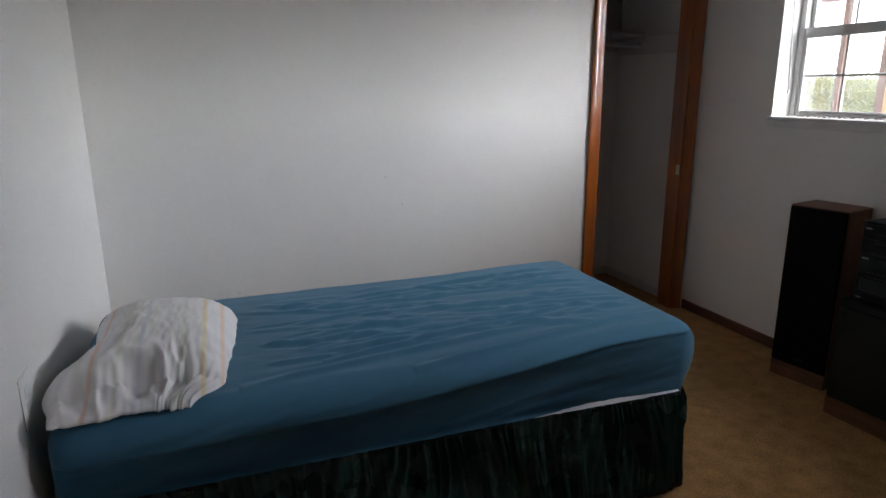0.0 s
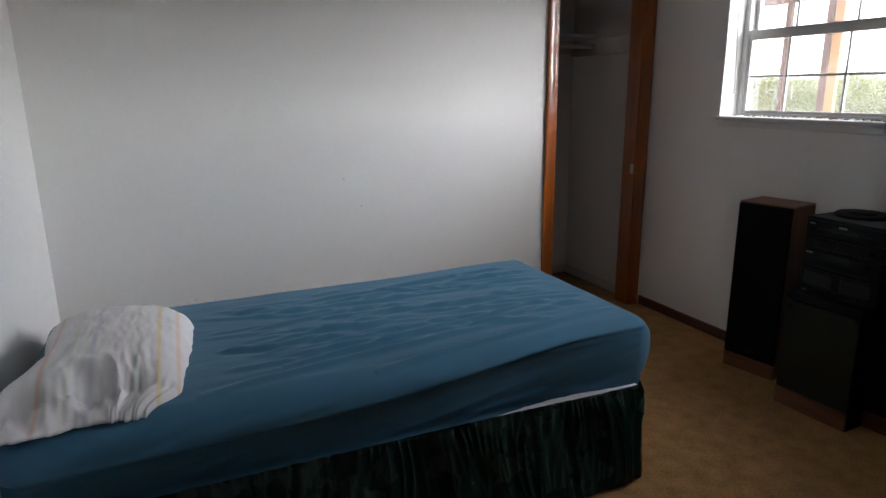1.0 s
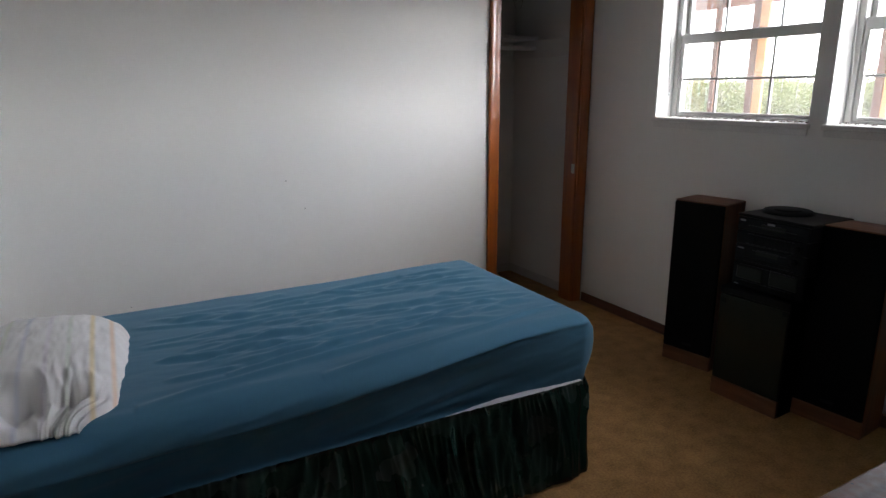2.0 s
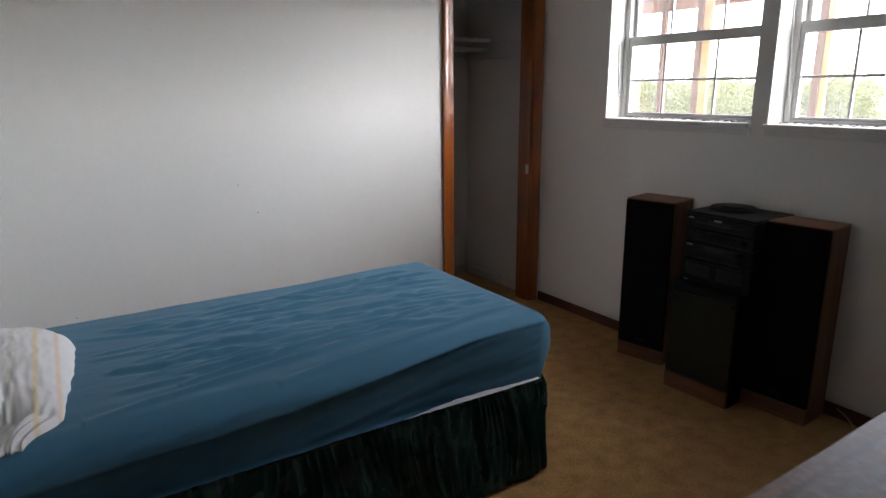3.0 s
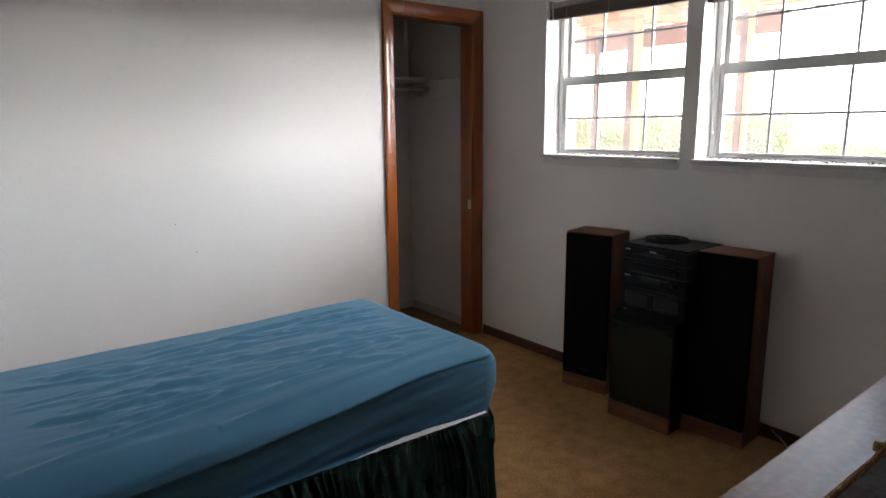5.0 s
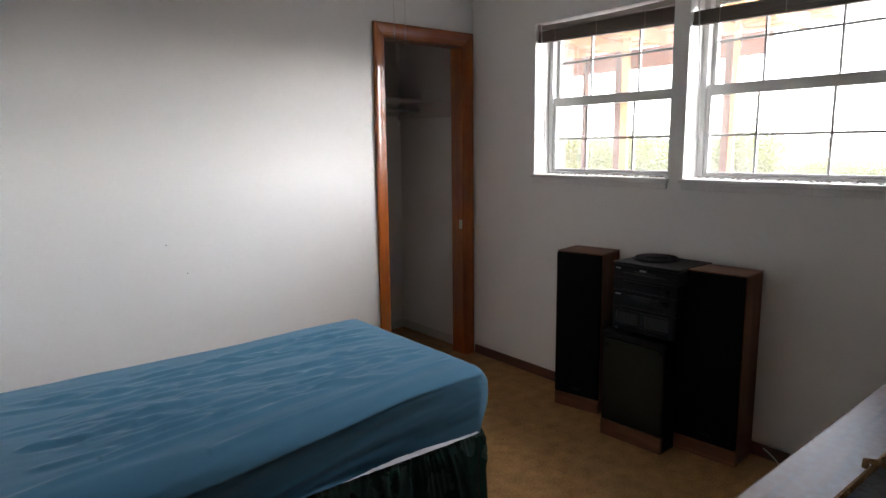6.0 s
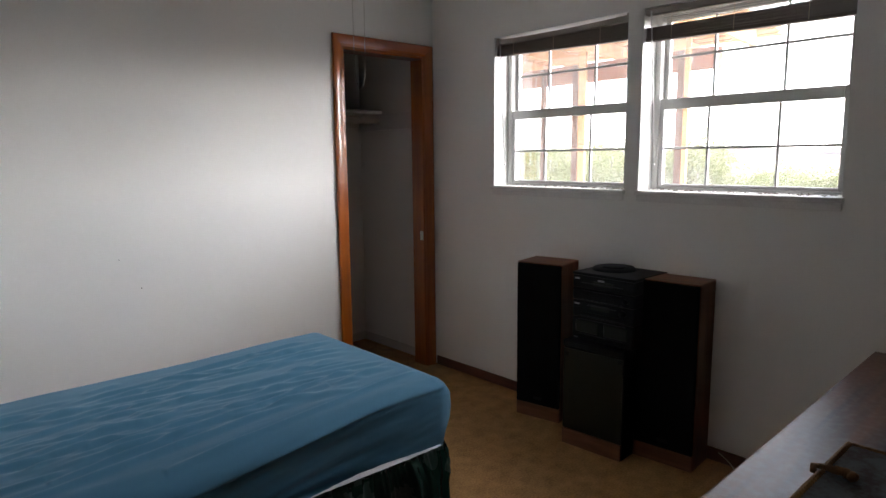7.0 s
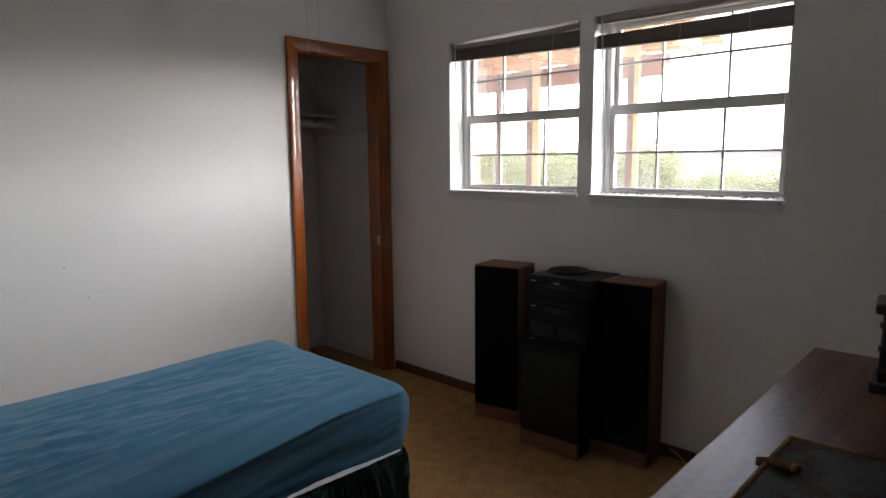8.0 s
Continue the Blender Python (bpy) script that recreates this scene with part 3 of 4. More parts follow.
def skirt_loop():
    """Points round the skirt: along the near side, round the foot and back along the far side."""
    r, out = 0.09, []
    a, b, c, d = BX0 + 0.005, BX1 - 0.004, BY0 + 0.012, BY1 - 0.004
    step = 0.0035
    n = int((b - r - a) / step)
    out += [(a + i * step, c, 0, -1) for i in range(n)]
    out += [(b - r + r * math.sin(t), c + r - r * math.cos(t), math.sin(t), -math.cos(t)) for t in np.linspace(0, math.pi / 2, 32)]
    n = int((d - c - 2 * r) / step)
    out += [(b, c + r + i * step, 1, 0) for i in range(1, n)]
    out += [(b - r + r * math.cos(t), d - r + r * math.sin(t), math.cos(t), math.sin(t)) for t in np.linspace(0, math.pi / 2, 32)]
    out += [(b - r - i * step, d, 0, 1) for i in range(1, int((b - r - a) / step))]
    return out


bm = bmesh.new()
loop, levels, grid = skirt_loop(), 16, []
run = 0.0
for i, (x, y, nx, ny) in enumerate(loop):
    if i:
        run += math.hypot(x - loop[i - 1][0], y - loop[i - 1][1])
    col = []
    for k in range(levels + 1):
        h = k / levels
        fine = 0.6 - 1.6 * abs(noise.noise(Vector((run * 26, 0.0, h * 0.7))))
        wide = noise.noise(Vector((run * 11, 3.0, h * 0.5)))
        sway = (1 - h) ** 0.6
        crest = max(0.0, 1 - 3.4 * abs(noise.noise(Vector((run * 30 + 1.2 * math.sin(h * 2.5 + run * 9), 7.0, h * 0.9)))))
        pleat = crest * crest * h ** 0.6 * (1 - 0.85 * h ** 8)
        o = 0.008 + 0.034 * sway * wide + 0.024 * (0.35 + 0.65 * h * h) * (1 - 0.9 * h ** 5) * fine + 0.02 * pleat + 0.012 * (1 - h)
        # it spreads out over the carpet along the side and hangs in at the foot
        o += (1 - h) * (0.1 * max(0.0, -ny) ** 2 - 0.115 * max(0.0, nx) ** 2)
        top = 0.318 if ny > -0.5 else 0.321 + 0.008 * (1 - smoothstep(0.8, 1.45, x))
        z = 0.012 + (top - 0.012) * h + (0.002 * noise.noise(Vector((run * 20, 8.0, 0))) if k == levels else 0.004 * wide * (1 - h))
        col.append(bm.verts.new((x + nx * (o - 0.034 + 0.01 * (1 - h)) - 0.06 * (1 - h) * smoothstep(1.15, 1.46, x), y + ny * o, z)))
    grid.append(col)
for a, b in zip(grid, grid[1:]):
    for k in range(levels):
        bm.faces.new((a[k], b[k], b[k + 1], a[k + 1]))
bmesh.ops.solidify(bm, geom=bm.faces[:], thickness=-0.0015)
bm.transform(off)
part("bed_skirt", bm, SKIRT, bed, "dark green satin skirt in loose gathers down to the carpet", True)

# pillow in a striped case whose open end lies loose on the sheet
bm = bmesh.new()
PL, PW = 0.38, 0.235
NU, NW = 180, 120
cells = {}
for i in range(NU + 1):
    for j in range(NW + 1):
        u, w = 2 * i / NU - 1, 2 * j / NW - 1
        body = max(0.0, 1 - abs((u - 0.12) / 0.88) ** 2.6) ** 0.6 * max(0.0, 1 - abs(w) ** 2.6) ** 0.6
        loose = 1 - smoothstep(-0.95, -0.3, u)
        rim = max(0.0, 1 - max(abs(u), abs(w)) ** 10)
        wave = noise.noise(Vector((w * 3.4 + u * 1.2, u * 1.4, 4.0)))
        fold = 1 - 2.2 * abs(noise.noise(Vector((w * 4.5 + 1.5 * u, u * 2.0, 11.0))))
        tiny = noise.noise(Vector((w * 13, u * 9, 7.0)))
        top = 0.13 * body + 0.008 + rim * (loose * (0.026 + 0.024 * wave + 0.03 * fold + 0.009 * tiny) + 0.005 * noise.noise(Vector((w * 4, u * 5, 1.0))) + 0.002 * tiny + 0.004 * noise.noise(Vector((w * 6 - u * 2, u * 2.5, 21.0))) + 0.0012 * noise.noise(Vector((w * 20, u * 9, 3.0))))
        east = 0.224 - 0.045 * (1 - smoothstep(-0.9, 0.6, u)) - 0.09 * (1 - smoothstep(-1.0, -0.72, u)) + 0.006 * noise.noise(Vector((u * 7, 5.0, 0)))
        west = 0.203 + 0.022 * smoothstep(0.0, 0.6, u) + 0.078 * math.exp(-((u + 0.6) / 0.33) ** 2) + 0.015 * (1 - smoothstep(-1.0, -0.8, u))
        px = w * (east if w > 0 else west) * (1 - 0.1 * smoothstep(0.75, 1.0, u) * abs(w) ** 3)
        py = u * PL - 0.05 * (1 - smoothstep(-1.0, -0.2, u)) * smoothstep(0.0, 1.0, -w) + loose * (0.018 * noise.noise(Vector((w * 5, 2.0, 0))) + 0.01 * noise.noise(Vector((w * 14, 4.0, 0))))
        cells[1, i, j] = bm.verts.new((px, py, max(top, 0.005)))
        cells[-1, i, j] = bm.verts.new((px, py, 0.0))
for side in (1, -1):
    for i in range(NU):
        for j in range(NW):
            q = [cells[side, i, j], cells[side, i + 1, j], cells[side, i + 1, j + 1], cells[side, i, j + 1]]
            bm.faces.new(q if side < 0 else q[::-1])
for i in range(NU):
    for j in (0, NW):
        bm.faces.new([cells[1, i, j], cells[1, i + 1, j], cells[-1, i + 1, j], cells[-1, i, j]])
for j in range(NW):
    for i in (0, NU):
        bm.faces.new([cells[1, i, j], cells[1, i, j + 1], cells[-1, i, j + 1], cells[-1, i, j]])
bmesh.ops.recalc_face_normals(bm, faces=bm.faces[:])
pillow = part("pillow", bm, CASE, None, "", True)
pillow.matrix_world = pose(-0.195, 2.055, MAT_TOP - 0.003, 0, 4, -1)
tagged(pillow, "rumpled pillow in a white case with pale orange stripes", "pillow")


# ---- loudspeakers and stereo ----
def speaker(x, y, wide, deep, turn):
    s = thing("loudspeaker", x, y, 0, "tall walnut-veneered floor speaker with a black cloth grille", "loudspeaker", "pair of floor speakers", turn)
    h, d, w = 0.845, deep / 2, wide / 2
    bm = block(-d + 0.014, d, -w, w, 0, h - 0.004, 0.003)
    part("cabinet", bm, WALNUT, s, "walnut-veneered cabinet")
    part("top_panel", block(-d + 0.004, d + 0.001, -w - 0.001, w + 0.001, h - 0.0038, h, 0.0015), WALNUT_Y, s)
    part("grille", block(-d - 0.004, -d + 0.0135, -w + 0.002, w - 0.002, 0.075, h - 0.006, 0.006, 3), GRILLE, s, "black cloth grille")
    part("plinth", block(-d + 0.001, -d + 0.0135, -w, w, 0, 0.072, 0.002), WALNUT_Y, s, "walnut plinth strip")
    part("badge", block(-d - 0.0055, -d - 0.0042, -0.028, 0.022, 0.105, 0.12, 0.0005), CHARCOAL, s, "small dull badge")
    return s


speaker(2.640, 2.058, 0.257, 0.212, 11.0)
speaker(2.64, 1.334, 0.28, 0.185, 5.0)

rack = thing("stereo_cabinet", 2.56, 1.625, 0, "low black stereo cabinet with a smoked glass door and walnut plinth", "cabinet", turn=3.6)
part("plinth", block(-0.15, -0.128, -0.158, 0.158, 0, 0.076, 0.002), WALNUT_Y, rack, "walnut plinth")
bm = bmesh.new()
for q in ((-0.135, 0.15, -0.158, -0.143, 0, 0.487), (-0.135, 0.15, 0.143, 0.158, 0, 0.487), (-0.127, 0.15, -0.143, 0.143, 0.05, 0.07),
          (0.14, 0.15, -0.143, 0.143, 0.07, 0.48), (-0.12, 0.14, -0.143, 0.143, 0.25, 0.262)):
    box(bm, *q, 0.001)
part("carcass", bm, BLACK, rack)
part("top", block(-0.145, 0.152, -0.162, 0.162, 0.4875, 0.52, 0.005, 2), BLACK, rack)
door = part("glass_door", block(-0.147, -0.139, -0.156, 0.156, 0.08, 0.482, 0.001), SMOKED, rack, "smoked glass door")
part("hinge", block(-0.149, -0.1385, -0.15, -0.13, 0.462, 0.478, 0.001), CHARCOAL, door)
part("catch", block(-0.151, -0.1472, 0.125, 0.145, 0.445, 0.465, 0.001), CHARCOAL, door)

stereo = thing("stereo_system", 2.60, 1.6, 0.521, "black stacked hi-fi with dials, sliders and cassette decks", "stereo")
stereo.matrix_world = pose(2.60, 1.6, 0.521) @ Matrix.Diagonal((1, 1, 0.93, 1))
W2 = 0.165
tiers = (("cassette_deck", 0.004, 0.118), ("amplifier", 0.121, 0.205), ("equalizer", 0.208, 0.27), ("tuner", 0.273, 0.335))
for name, z0, z1 in tiers:
    unit = part(name, block(-0.14, 0.14, -W2, W2, z0, z1, 0.003, 2), BLACK, stereo)
    f = -0.14
    part("fascia", block(f - 0.004, f - 0.0005, -W2 + 0.006, W2 - 0.006, z0 + 0.006, z1 - 0.005, 0.0015), CHARCOAL, unit)
    g = f - 0.0042
    if name == "tuner":
        part("display", block(g - 0.002, g, -0.06, 0.05, z0 + 0.02, z1 - 0.02), SMOKED, unit, "dark glass display")
        part("badge", block(g - 0.002, g, 0.125, 0.15, z1 - 0.018, z1 - 0.01), GREYTXT_GLINT, unit)
        # the bar above the display is its glint, put in as pale grey
        part("lettering", block(g - 0.0025, g - 0.0005, -0.012, 0.022, z1 - 0.018, z1 - 0.009), GREYTXT_GLINT, unit)
        for i in range(6):
            part("button", block(g - 0.004, g, -0.14 + i * 0.013, -0.131 + i * 0.013, z0 + 0.014, z0 + 0.022, 0.001), BLACK, unit)
    elif name == "equalizer":
        for i in range(12):
            part("slider", block(g - 0.005, g, -0.085 + i * 0.0145, -0.081 + i * 0.0145, z0 + 0.016 + 0.004 * (i * 5 % 4), z0 + 0.046 + 0.004 * (i * 5 % 3), 0.001), CHARCOAL, unit)
        part("knob", rod(bmesh.new(), (g, -0.125, z0 + 0.03), (g - 0.014, -0.125, z0 + 0.03), 0.013, 20), BLACK, unit, "", True)
    elif name == "amplifier":
        part("display", block(g - 0.002, g, -0.04, 0.06, z0 + 0.048, z1 - 0.012), SMOKED, unit)
        for i in range(8):
            part("button", block(g - 0.005, g, -0.1 + i * 0.027, -0.08 + i * 0.027, z0 + 0.018, z0 + 0.03, 0.001), BLACK, unit)
        part("knob", rod(bmesh.new(), (g, -0.115, z0 + 0.055), (g - 0.016, -0.115, z0 + 0.055), 0.017, 24), BLACK, unit, "", True)
        part("lettering", block(g - 0.0012, g, 0.12, 0.15, z1 - 0.02, z1 - 0.013), GREYTXT_GLINT, unit)
    else:
        for c in (-0.078, 0.078):
            part("cassette_door", block(g - 0.006, g, c - 0.062, c + 0.062, z0 + 0.04, z1 - 0.012, 0.003), SMOKED, unit)
            for i in range(5):
                part("key", block(g - 0.008, g, c - 0.055 + i * 0.022, c - 0.036 + i * 0.022, z0 + 0.012, z0 + 0.03, 0.001), BLACK, unit)
        part("lettering", block(g - 0.0012, g, 0.128, 0.15, z0 + 0.004, z0 + 0.01), GREYTXT_GLINT, unit)
# rows of small keys and fine printed lines across the fronts
for unit_name, rows in (("tuner", ((0.302, 14, 0.016),)), ("equalizer", ((0.215, 9, 0.026), (0.262, 12, 0.018))), ("amplifier", ((0.131, 12, 0.02), (0.188, 10, 0.016))),
                        ("cassette_deck", ((0.112, 13, 0.02), (0.035, 11, 0.022)))):
    unit = next(c for c in stereo.children if c.name.split(".")[0] == unit_name)
    for z, count, pitch in rows:
        for i in range(count):
            y = (i - (count - 1) / 2) * pitch
            part("key", block(-0.1485, -0.1445, y - pitch * 0.32, y + pitch * 0.32, z - 0.0022, z + 0.0022, 0.0006), DIMKEY, unit)
part("turntable_deck", block(-0.143, 0.143, -W2 - 0.002, W2 + 0.002, 0.337, 0.352, 0.004, 2), BLACK, stereo, "black turntable deck")
platter = rod(bmesh.new(), (0.03, 0.05, 0.3525), (0.03, 0.05, 0.366), 0.105, 48, 0.095)
part("platter_cover", platter, CHARCOAL, stereo, "flat round platter cover", True)
bm = rod(bmesh.new(), (0.03, 0.05, 0.366), (0.03, 0.05, 0.371), 0.06, 32, 0.05)
part("disc", bm, BLACK, stereo, "", True)

# thin cable on the carpet by the wall
cu = bpy.data.curves.new("speaker_cable", "CURVE")
cu.dimensions, cu.bevel_depth = "3D", 0.0025
sp = cu.splines.new("NURBS")
pts = ((2.74, 1.15, 0.05), (2.735, 1.1, 0.03), (2.7, 1.05, 0.006), (2.66, 1.02, 0.0045), (2.68, 0.95, 0.0045), (2.72, 0.8, 0.0045))
sp.points.add(len(pts) - 1)
for p, q in zip(sp.points, pts):
    p.co = (*q, 1)
sp.use_endpoint_u, sp.order_u = True, 3
cu.materials.append(BRASS)
tagged(new("speaker_cable", cu), "thin pale speaker cable trailing on the carpet", "cable")

# ---- dresser and what lies on it ----
DZ, DX0, DX1, DY0, DY1 = 0.8, 0.72, 2.212, -0.07, 0.454
dresser = thing("dresser", 1.47, 0.18, 0, "long dark brown wooden dresser with a worn shiny top", "dresser", turn=1.25)
offd = Matrix.Translation((-1.47, -0.18, 0))


def dpart(name, bm, mat, parent=None, label="", smooth=False):
    bm.transform(offd)
    return part(name, bm, mat, parent or dresser, label, smooth)


dpart("top", block(DX0, DX1, DY0, DY1, DZ - 0.025, DZ, 0.006, 3), DRESSER, None, "scuffed glossy brown top")
dpart("body", block(DX0 + 0.02, DX1 - 0.02, DY0 + 0.005, DY1 - 0.03, 0.08, DZ - 0.0255, 0.003), DARKWOOD)
dpart("plinth", block(DX0 + 0.04, DX1 - 0.04, DY0 + 0.02, DY1 - 0.06, 0, 0.0795, 0.003), DARKWOOD)
for c in range(3):
    for r in range(3):
        x0 = DX0 + 0.035 + c * 0.478
        z0 = 0.095 + r * 0.222
        d = dpart("drawer", block(x0, x0 + 0.465, DY1 - 0.0295, DY1 - 0.012, z0, z0 + 0.212, 0.004, 2), DRESSER)
        for k in (0.19, 0.275):
            bm = rod(bmesh.new(), (x0 + k, DY1 - 0.0115, z0 + 0.106), (x0 + k, DY1 + 0.008, z0 + 0.106), 0.012, 16)
            dpart("knob", bm, BRASS, d)

rng = random.Random(12)
for i in range(36):
    x, y, r = rng.uniform(0.8, 2.0), DY1 - 0.009 - abs(rng.gauss(0.0, 0.09)) * (i % 3 > 0), rng.choice((0.0008, 0.001, 0.0012, 0.0016, 0.0026))
    bm = bmesh.new()
    ring = [bm.verts.new((x + r * rng.uniform(0.5, 1.3) * math.cos(k * 0.7), y + r * rng.uniform(0.5, 1.2) * math.sin(k * 0.7), DZ + 0.0004)) for k in range(9)]
    bm.faces.new(ring)
    bmesh.ops.solidify(bm, geom=bm.faces[:], thickness=0.0003)
    dpart("scuff", bm, DARKWOOD)

tray = thing("tray", 1.25, 0.24, DZ + 0.0005, "dark speckled board with a tan rope edge, lying on the dresser", "tray")
tx0, tx1, ty0, ty1 = -0.26, 0.165, -0.3, 0.082
part("board", block(tx0, tx1, ty0, ty1, 0.0, 0.012, 0.003), SLATE, tray, "dark speckled board")
for q0, q1 in (((tx1, ty0, 0), (tx1, ty1, 0)), ((tx0, ty1, 0), (tx1, ty1, 0)), ((tx0, ty0, 0), (tx0, ty1, 0)), ((tx0, ty0, 0), (tx1, ty0, 0))):
    bm = bmesh.new()
    a, b = Vector(q0), Vector(q1)
    n = int((b - a).length / 0.011)
    across = (b - a).normalized().cross(Vector((0, 0, 1)))
    for i in range(n):
        c = a.lerp(b, (i + 0.5) / n) + Vector((0, 0, 0.009))
        d = (b - a).normalized() * 0.008
        rod(bm, c - d + across * 0.002, c + d - across * 0.002, 0.0062, 8)
    part("rope_edge", bm, ROPE, tray, "twisted tan rope edge", True)
bm = bmesh.new()
for i in range(12):
    a = i / 12
    p = Vector((0.003, ty1 + 0.01 - 0.06 * a, 0.018 + 0.004 * math.sin(a * 3)))
    q = Vector((0.003 + 0.004 * math.sin(i), ty1 + 0.01 - 0.06 * (a + 0.13), 0.018 + 0.004 * math.sin(a * 3 + 0.3)))
    rod(bm, p, q, 0.005 + 0.005 * a * (1 + 0.3 * math.sin(i * 2.3)), 8)
rod(bm, (0.003, ty1 + 0.014, 0.02), (0.003, ty1 + 0.015, 0.004), 0.006, 8)
part("rope_knot", bm, ROPE, tray, "frayed rope knot", True)

orn = thing("mantel_clock", 1.93, 0.19, DZ + 0.0005, "small dark carved wooden mantel clock standing on the dresser", "clock", turn=8)
part("base", block(-0.07, 0.07, -0.14, 0.085, 0, 0.03, 0.006, 2), DARKWOOD, orn)
bm = bmesh.new()
box(bm, -0.05, 0.05, -0.12, 0.062, 0.0305, 0.205, 0.004)
part("case", bm, DARKWOOD, orn)
for y in (-0.115, 0.058):
    bm = rod(bmesh.new(), (-0.054, y, 0.0305), (-0.054, y, 0.205), 0.011, 12, 0.008)
    for z in (0.05, 0.11, 0.17):
        rod(bm, (-0.054, y, z), (-0.054, y, z + 0.014), 0.014, 12)
    part("column", bm, DARKWOOD, orn, "", True)
part("cornice", block(-0.075, 0.075, -0.145, 0.083, 0.2055, 0.232, 0.007, 2), DARKWOOD, orn)

# ---- pull chain hanging from the ceiling ----
chain = thing("pull_chain", 1.8255, 2.58, TOP, "thin bead pull chain hanging in a long loop", "chain")
part("ceiling_hook", rod(bmesh.new(), (0.0, 0, -0.014), (0.0, 0, 0), 0.045, 24, 0.05), VINYL, chain, "", True)
bm = bmesh.new()
DROP = TOP - 1.734
for side in (-1, 1):
    for i in range(118):
        d = 0.012 + (DROP - 0.012) * i / 117
        x = side * 0.037 * max(0.0, 1 - (d / DROP) ** 14) ** 0.5 * (0.93 + 0.07 * math.cos(4 * d / DROP))
        bmesh.ops.create_icosphere(bm, subdivisions=1, radius=0.0021, matrix=Matrix.Translation((x, 0, -d)))
part("bead_chain", bm, STEEL, chain, "", True)

# ---- wall plate, nail holes ----
plate = thing("wall_outlet", WEST, 1.745, 0.612, "white plastic wall outlet plate beside the bed", "outlet")
part("plate", block(0.0003, 0.0033, -0.05, 0.05, -0.069, 0.069, 0.0015, 2), WHITE, plate)
for z in (-0.022, 0.022):
    part("socket", block(0.0034, 0.0042, -0.016, 0.016, z - 0.014, z + 0.014), WHITE, plate)
for x, z in ((0.908, 0.795), (0.069, 0.41), (0.82, 0.94)):
    nail = part("nail", rod(bmesh.new(), (x, NORTH - 0.003, z), (x, NORTH, z), 0.0022, 10), DARKWOOD)
    tagged(nail, "small dark nail head in the white wall", "nail", "nails in the wall")

# ---- litter on the sills ----
rng = random.Random(3)
for y0, y1 in WIN:
    for mat, count, name, label in ((DEBRIS, 70, "dead_insects", "scattered dead insects and dirt on the window sill"),
                                    (FLAKE, 50, "paint_flakes", "scattered white paint flakes on the window sill")):
        bm = bmesh.new()
        for _ in range(count):
            y, x = rng.uniform(y0 + 0.02, y1 - 0.02), EAST + rng.triangular(0.02, 0.112, 0.1)
            s = rng.uniform(0.003, 0.008)
            m = pose(x, y, SILL_Z + 0.003 + s * 0.3, rng.uniform(-30, 30), rng.uniform(-30, 30), rng.uniform(0, 360)) @ Matrix.Diagonal((s * 1.6, s * 0.7, s * 0.5, 1))
            bmesh.ops.create_icosphere(bm, subdivisions=1, radius=1, matrix=m)
        tagged(part(name, bm, mat), label, "litter", "", "stuff")

# ---- outside: porch, ground, shrubs ----
GZ = -0.35
setting("ground", block(2.97, 900, -900, 900, GZ - 0.5, GZ), EARTH, "dry pale earth running out to the plain")
bm = bmesh.new()
box(bm, 2.9605, 2.972, -3, WIN[1][0] - 0.02, GZ, 3.0)
box(bm, 2.9605, 2.972, WIN[0][1] + 0.02, 9, GZ, 3.0)
setting("wall_outside", bm, SIDING, "pale outer siding of the house")
porch = thing("porch_roof", 4.3, 5.0, GZ, "open timber porch roof on rough posts outside the windows", "porch")
PX, RY0, RY1 = 5.5, 2.25, 9.0
offp = Matrix.Translation((-4.3, -5.0, -GZ))


def ppart(name, bm, mat, label=""):
    bm.transform(offp)
    return part(name, bm, mat, porch, label)


def roof_z(x):
    return 2.62 - 0.07 * (x - 2.97)


for y, w in ((4.34, 0.026), (3.91, 0.036), (2.79, 0.034), (7.2, 0.06)):
    ppart("post", block(PX - 0.052 - 2 * w, PX - 0.052, y - w, y + w, GZ, 2.3, 0.006), PORCH_POST, "rough brown timber post")
# the sunlit right side of two posts, built as separate pale strips
for y, wide in ((3.91 - 0.037, 0.085), (2.79 - 0.035, 0.045)):
    ppart("post_board", block(PX - 0.12, PX - 0.085, y - wide, y, GZ, 2.42, 0.004), PORCH, "pale strip standing in for the lit side of the post")
ppart("beam", block(PX - 0.05, PX + 0.05, RY0 + 0.25, RY1, 2.13, 2.31, 0.005), PORCH_RED, "dark red-brown edge beam")
for i in range(12):
    y = RY0 + 0.06 + i * 0.6
    bm = block(2.98, 5.95 - 0.25 * (i % 3 == 0), y - 0.022, y + 0.022, -0.13, 0.0)
    for v in bm.verts:
        v.co.z += roof_z(v.co.x)
    ppart("rafter", bm, PORCH)
for i in range(20):
    x = 3.0 + i * 0.152
    bm = block(x, x + 0.158, RY0 - 0.02 - 0.12 * ((i * 7) % 4) / 3, RY1, 0.002, 0.034)
    for v in bm.verts:
        v.co.z += roof_z(x)
    ppart("board", bm, PORCH)


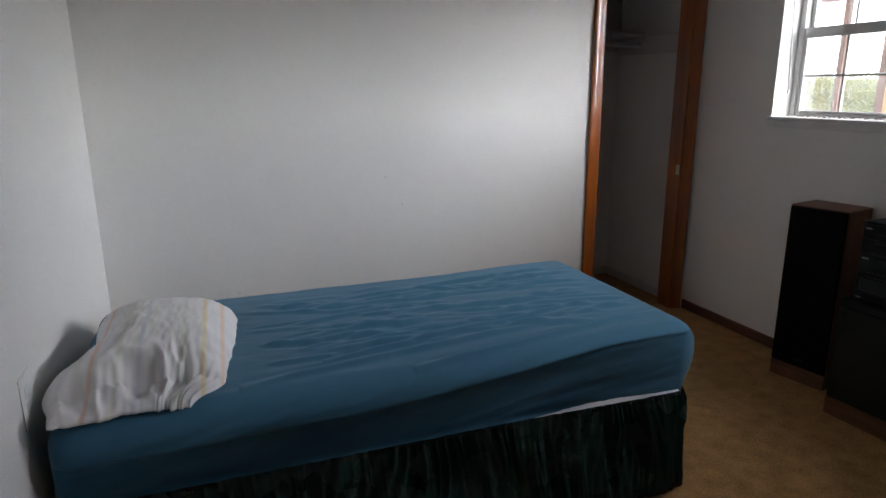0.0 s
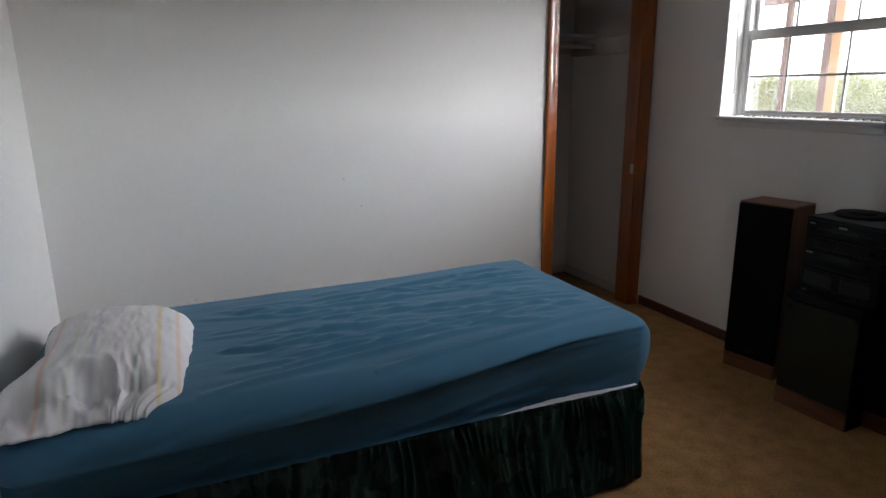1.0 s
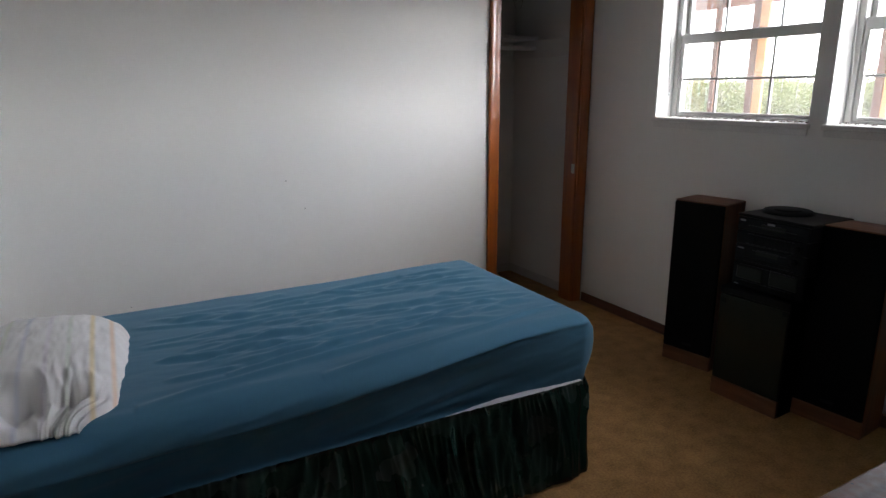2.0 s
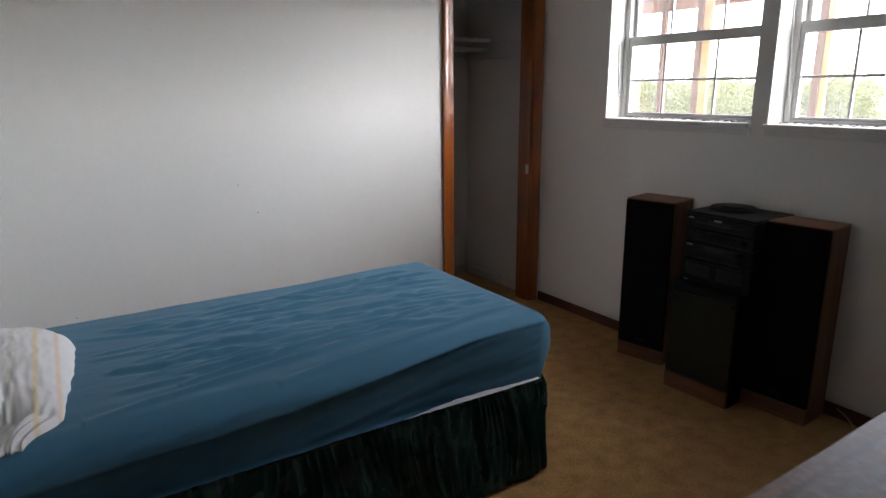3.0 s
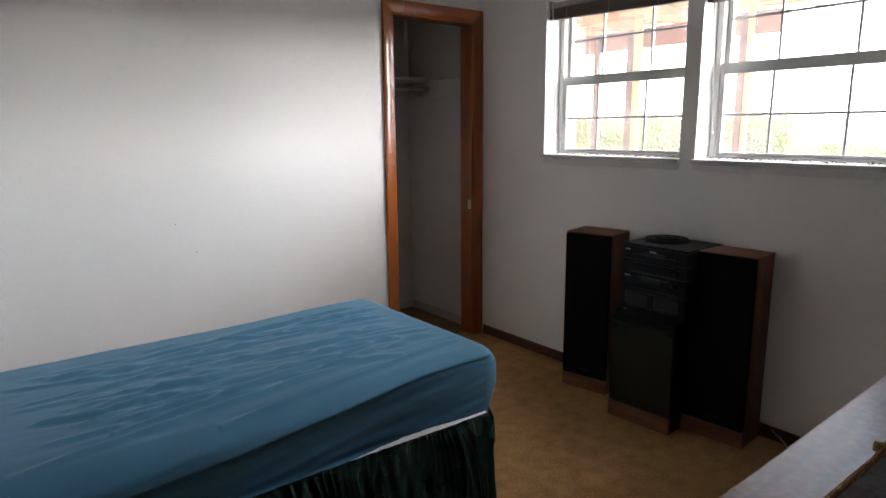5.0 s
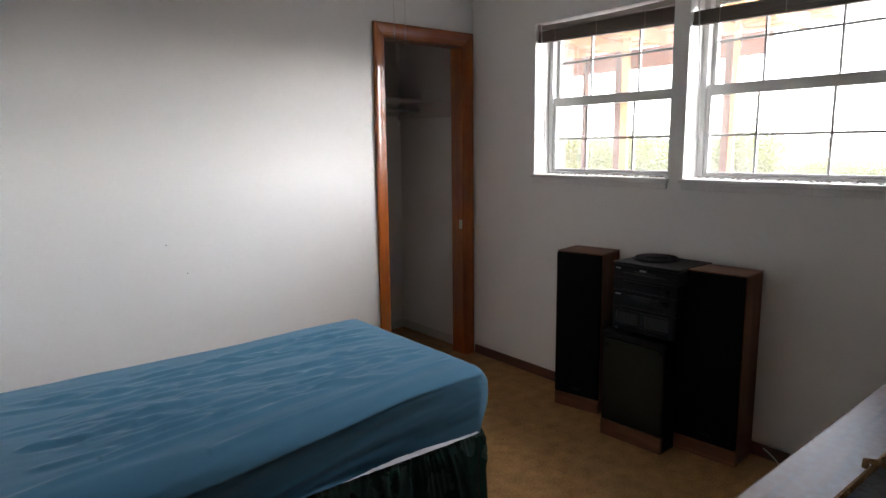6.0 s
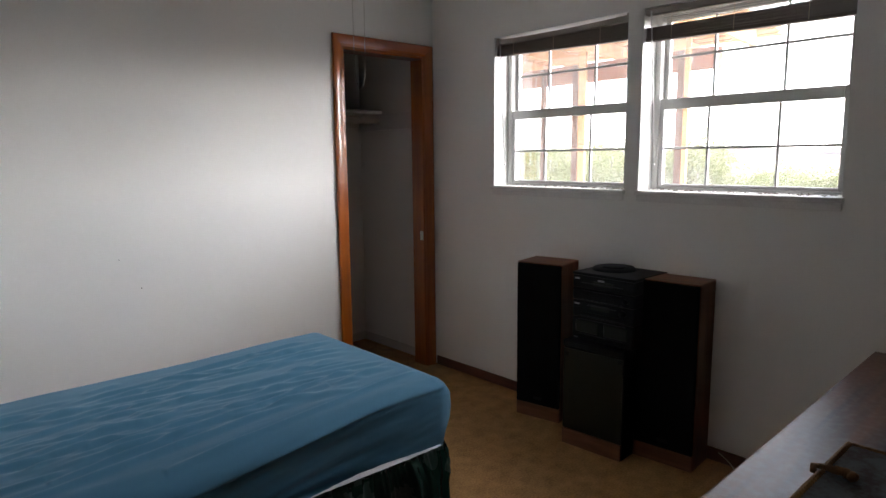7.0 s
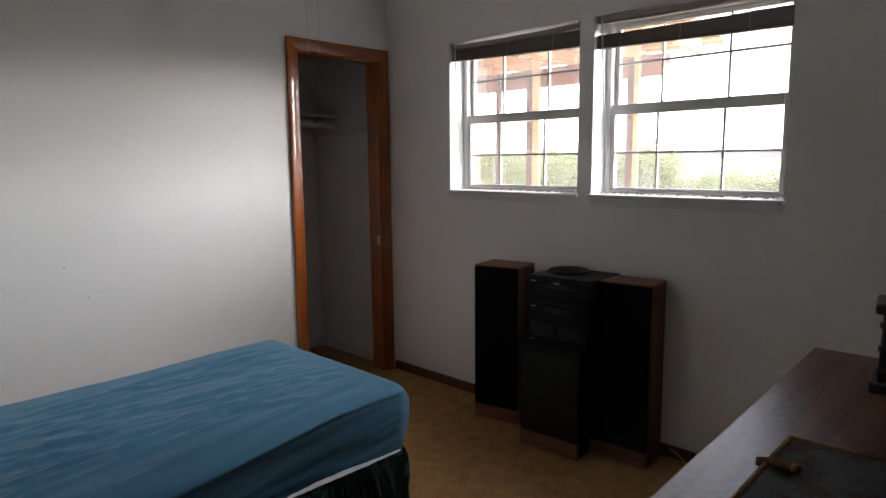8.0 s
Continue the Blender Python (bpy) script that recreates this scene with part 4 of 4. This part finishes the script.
def shrub(x, y, s, seed, group):
    """A many-stemmed shrub: tapered limbs and a ragged crown of small leaves."""
    r = random.Random(seed)
    t = thing("shrub", x, y, GZ, "pale green leafy shrub on dry ground outside", "shrub", group)
    tips = []
    bm = bmesh.new()
    for _ in range(9):
        a, e = r.uniform(0, 6.283), r.uniform(0.25, 0.9)
        p = Vector((0.05 * math.cos(a), 0.05 * math.sin(a), 0))
        for k in range(3):
            q = p + Vector((math.cos(a) * e, math.sin(a) * e, 1.0)) * s * r.uniform(0.2, 0.34)
            rod(bm, p, q, 0.03 * s * (1 - k * 0.3), 6, 0.03 * s * (0.7 - k * 0.3))
            p, a = q, a + r.uniform(-0.6, 0.6)
            tips.append(p.copy())
    part("trunk", bm, BARK, t)
    verts, faces = [], []
    for _ in range(26000):
        c = r.choice(tips) + Vector((r.gauss(0, 0.24), r.gauss(0, 0.24), r.gauss(0.05, 0.17))) * s
        if c.z < 0.03:
            continue
        d = Vector((r.gauss(0, 1), r.gauss(0, 1), r.gauss(0, 0.6))).normalized()
        e = d.cross(Vector((r.gauss(0, 1), r.gauss(0, 1), r.gauss(0, 1)))).normalized()
        l, w = s * r.uniform(0.016, 0.03), s * r.uniform(0.009, 0.016)
        b = len(verts)
        verts += [c - d * l, c + e * w, c + d * l, c - e * w]
        faces.append((b, b + 1, b + 2, b + 3))
    me = bpy.data.meshes.new("crown")
    me.from_pydata([tuple(v) for v in verts], [], faces)
    me.materials.append(LEAF)
    crown = new("crown", me)
    crown.parent = t
    return t


kinds = [shrub(14.0, 11.0, 1.65, 21, "shrubs outside"), shrub(13.0, 7.0, 1.7, 22, "shrubs outside"), shrub(15.0, 4.8, 1.25, 23, "shrubs outside")]
rng = random.Random(5)
for x, y, s in ((12.5, 14.0, 1.0), (17, 16.5, 1.1), (11.0, 8.8, 0.95), (16, 8.9, 1.15), (13.6, 5.6, 0.6), (17.5, 6.6, 0.68), (12.8, 3.7, 0.5),
                (16.5, 3.4, 0.5), (19, 12.2, 1.1), (20, 9.9, 1.0), (21, 19, 1.2), (14.5, 2.2, 0.5), (18, 1.2, 0.5)):
    copy_thing(rng.choice(kinds), pose(x, y, GZ, 0, 0, rng.uniform(0, 360)) @ Matrix.Diagonal((s, s, s * 0.95, 1)))
bm = bmesh.new()
prev = None
for i in range(121):
    a = radians(-80 + i * 160 / 120)
    x, y = 850 * math.cos(a), 850 * math.sin(a)
    h = 4 + 7 * (noise.noise(Vector((i * 0.11, 0, 0))) + 0.6)
    cur = (bm.verts.new((x, y, GZ - 1)), bm.verts.new((x, y, GZ + max(2, h))), bm.verts.new((x * 1.05, y * 1.05, GZ - 1)))
    if prev:
        bm.faces.new((prev[0], cur[0], cur[1], prev[1]))
        bm.faces.new((prev[1], cur[1], cur[2], prev[2]))
    prev = cur
setting("backdrop_hills", bm, HAZE, "low blue-grey hills along the horizon")
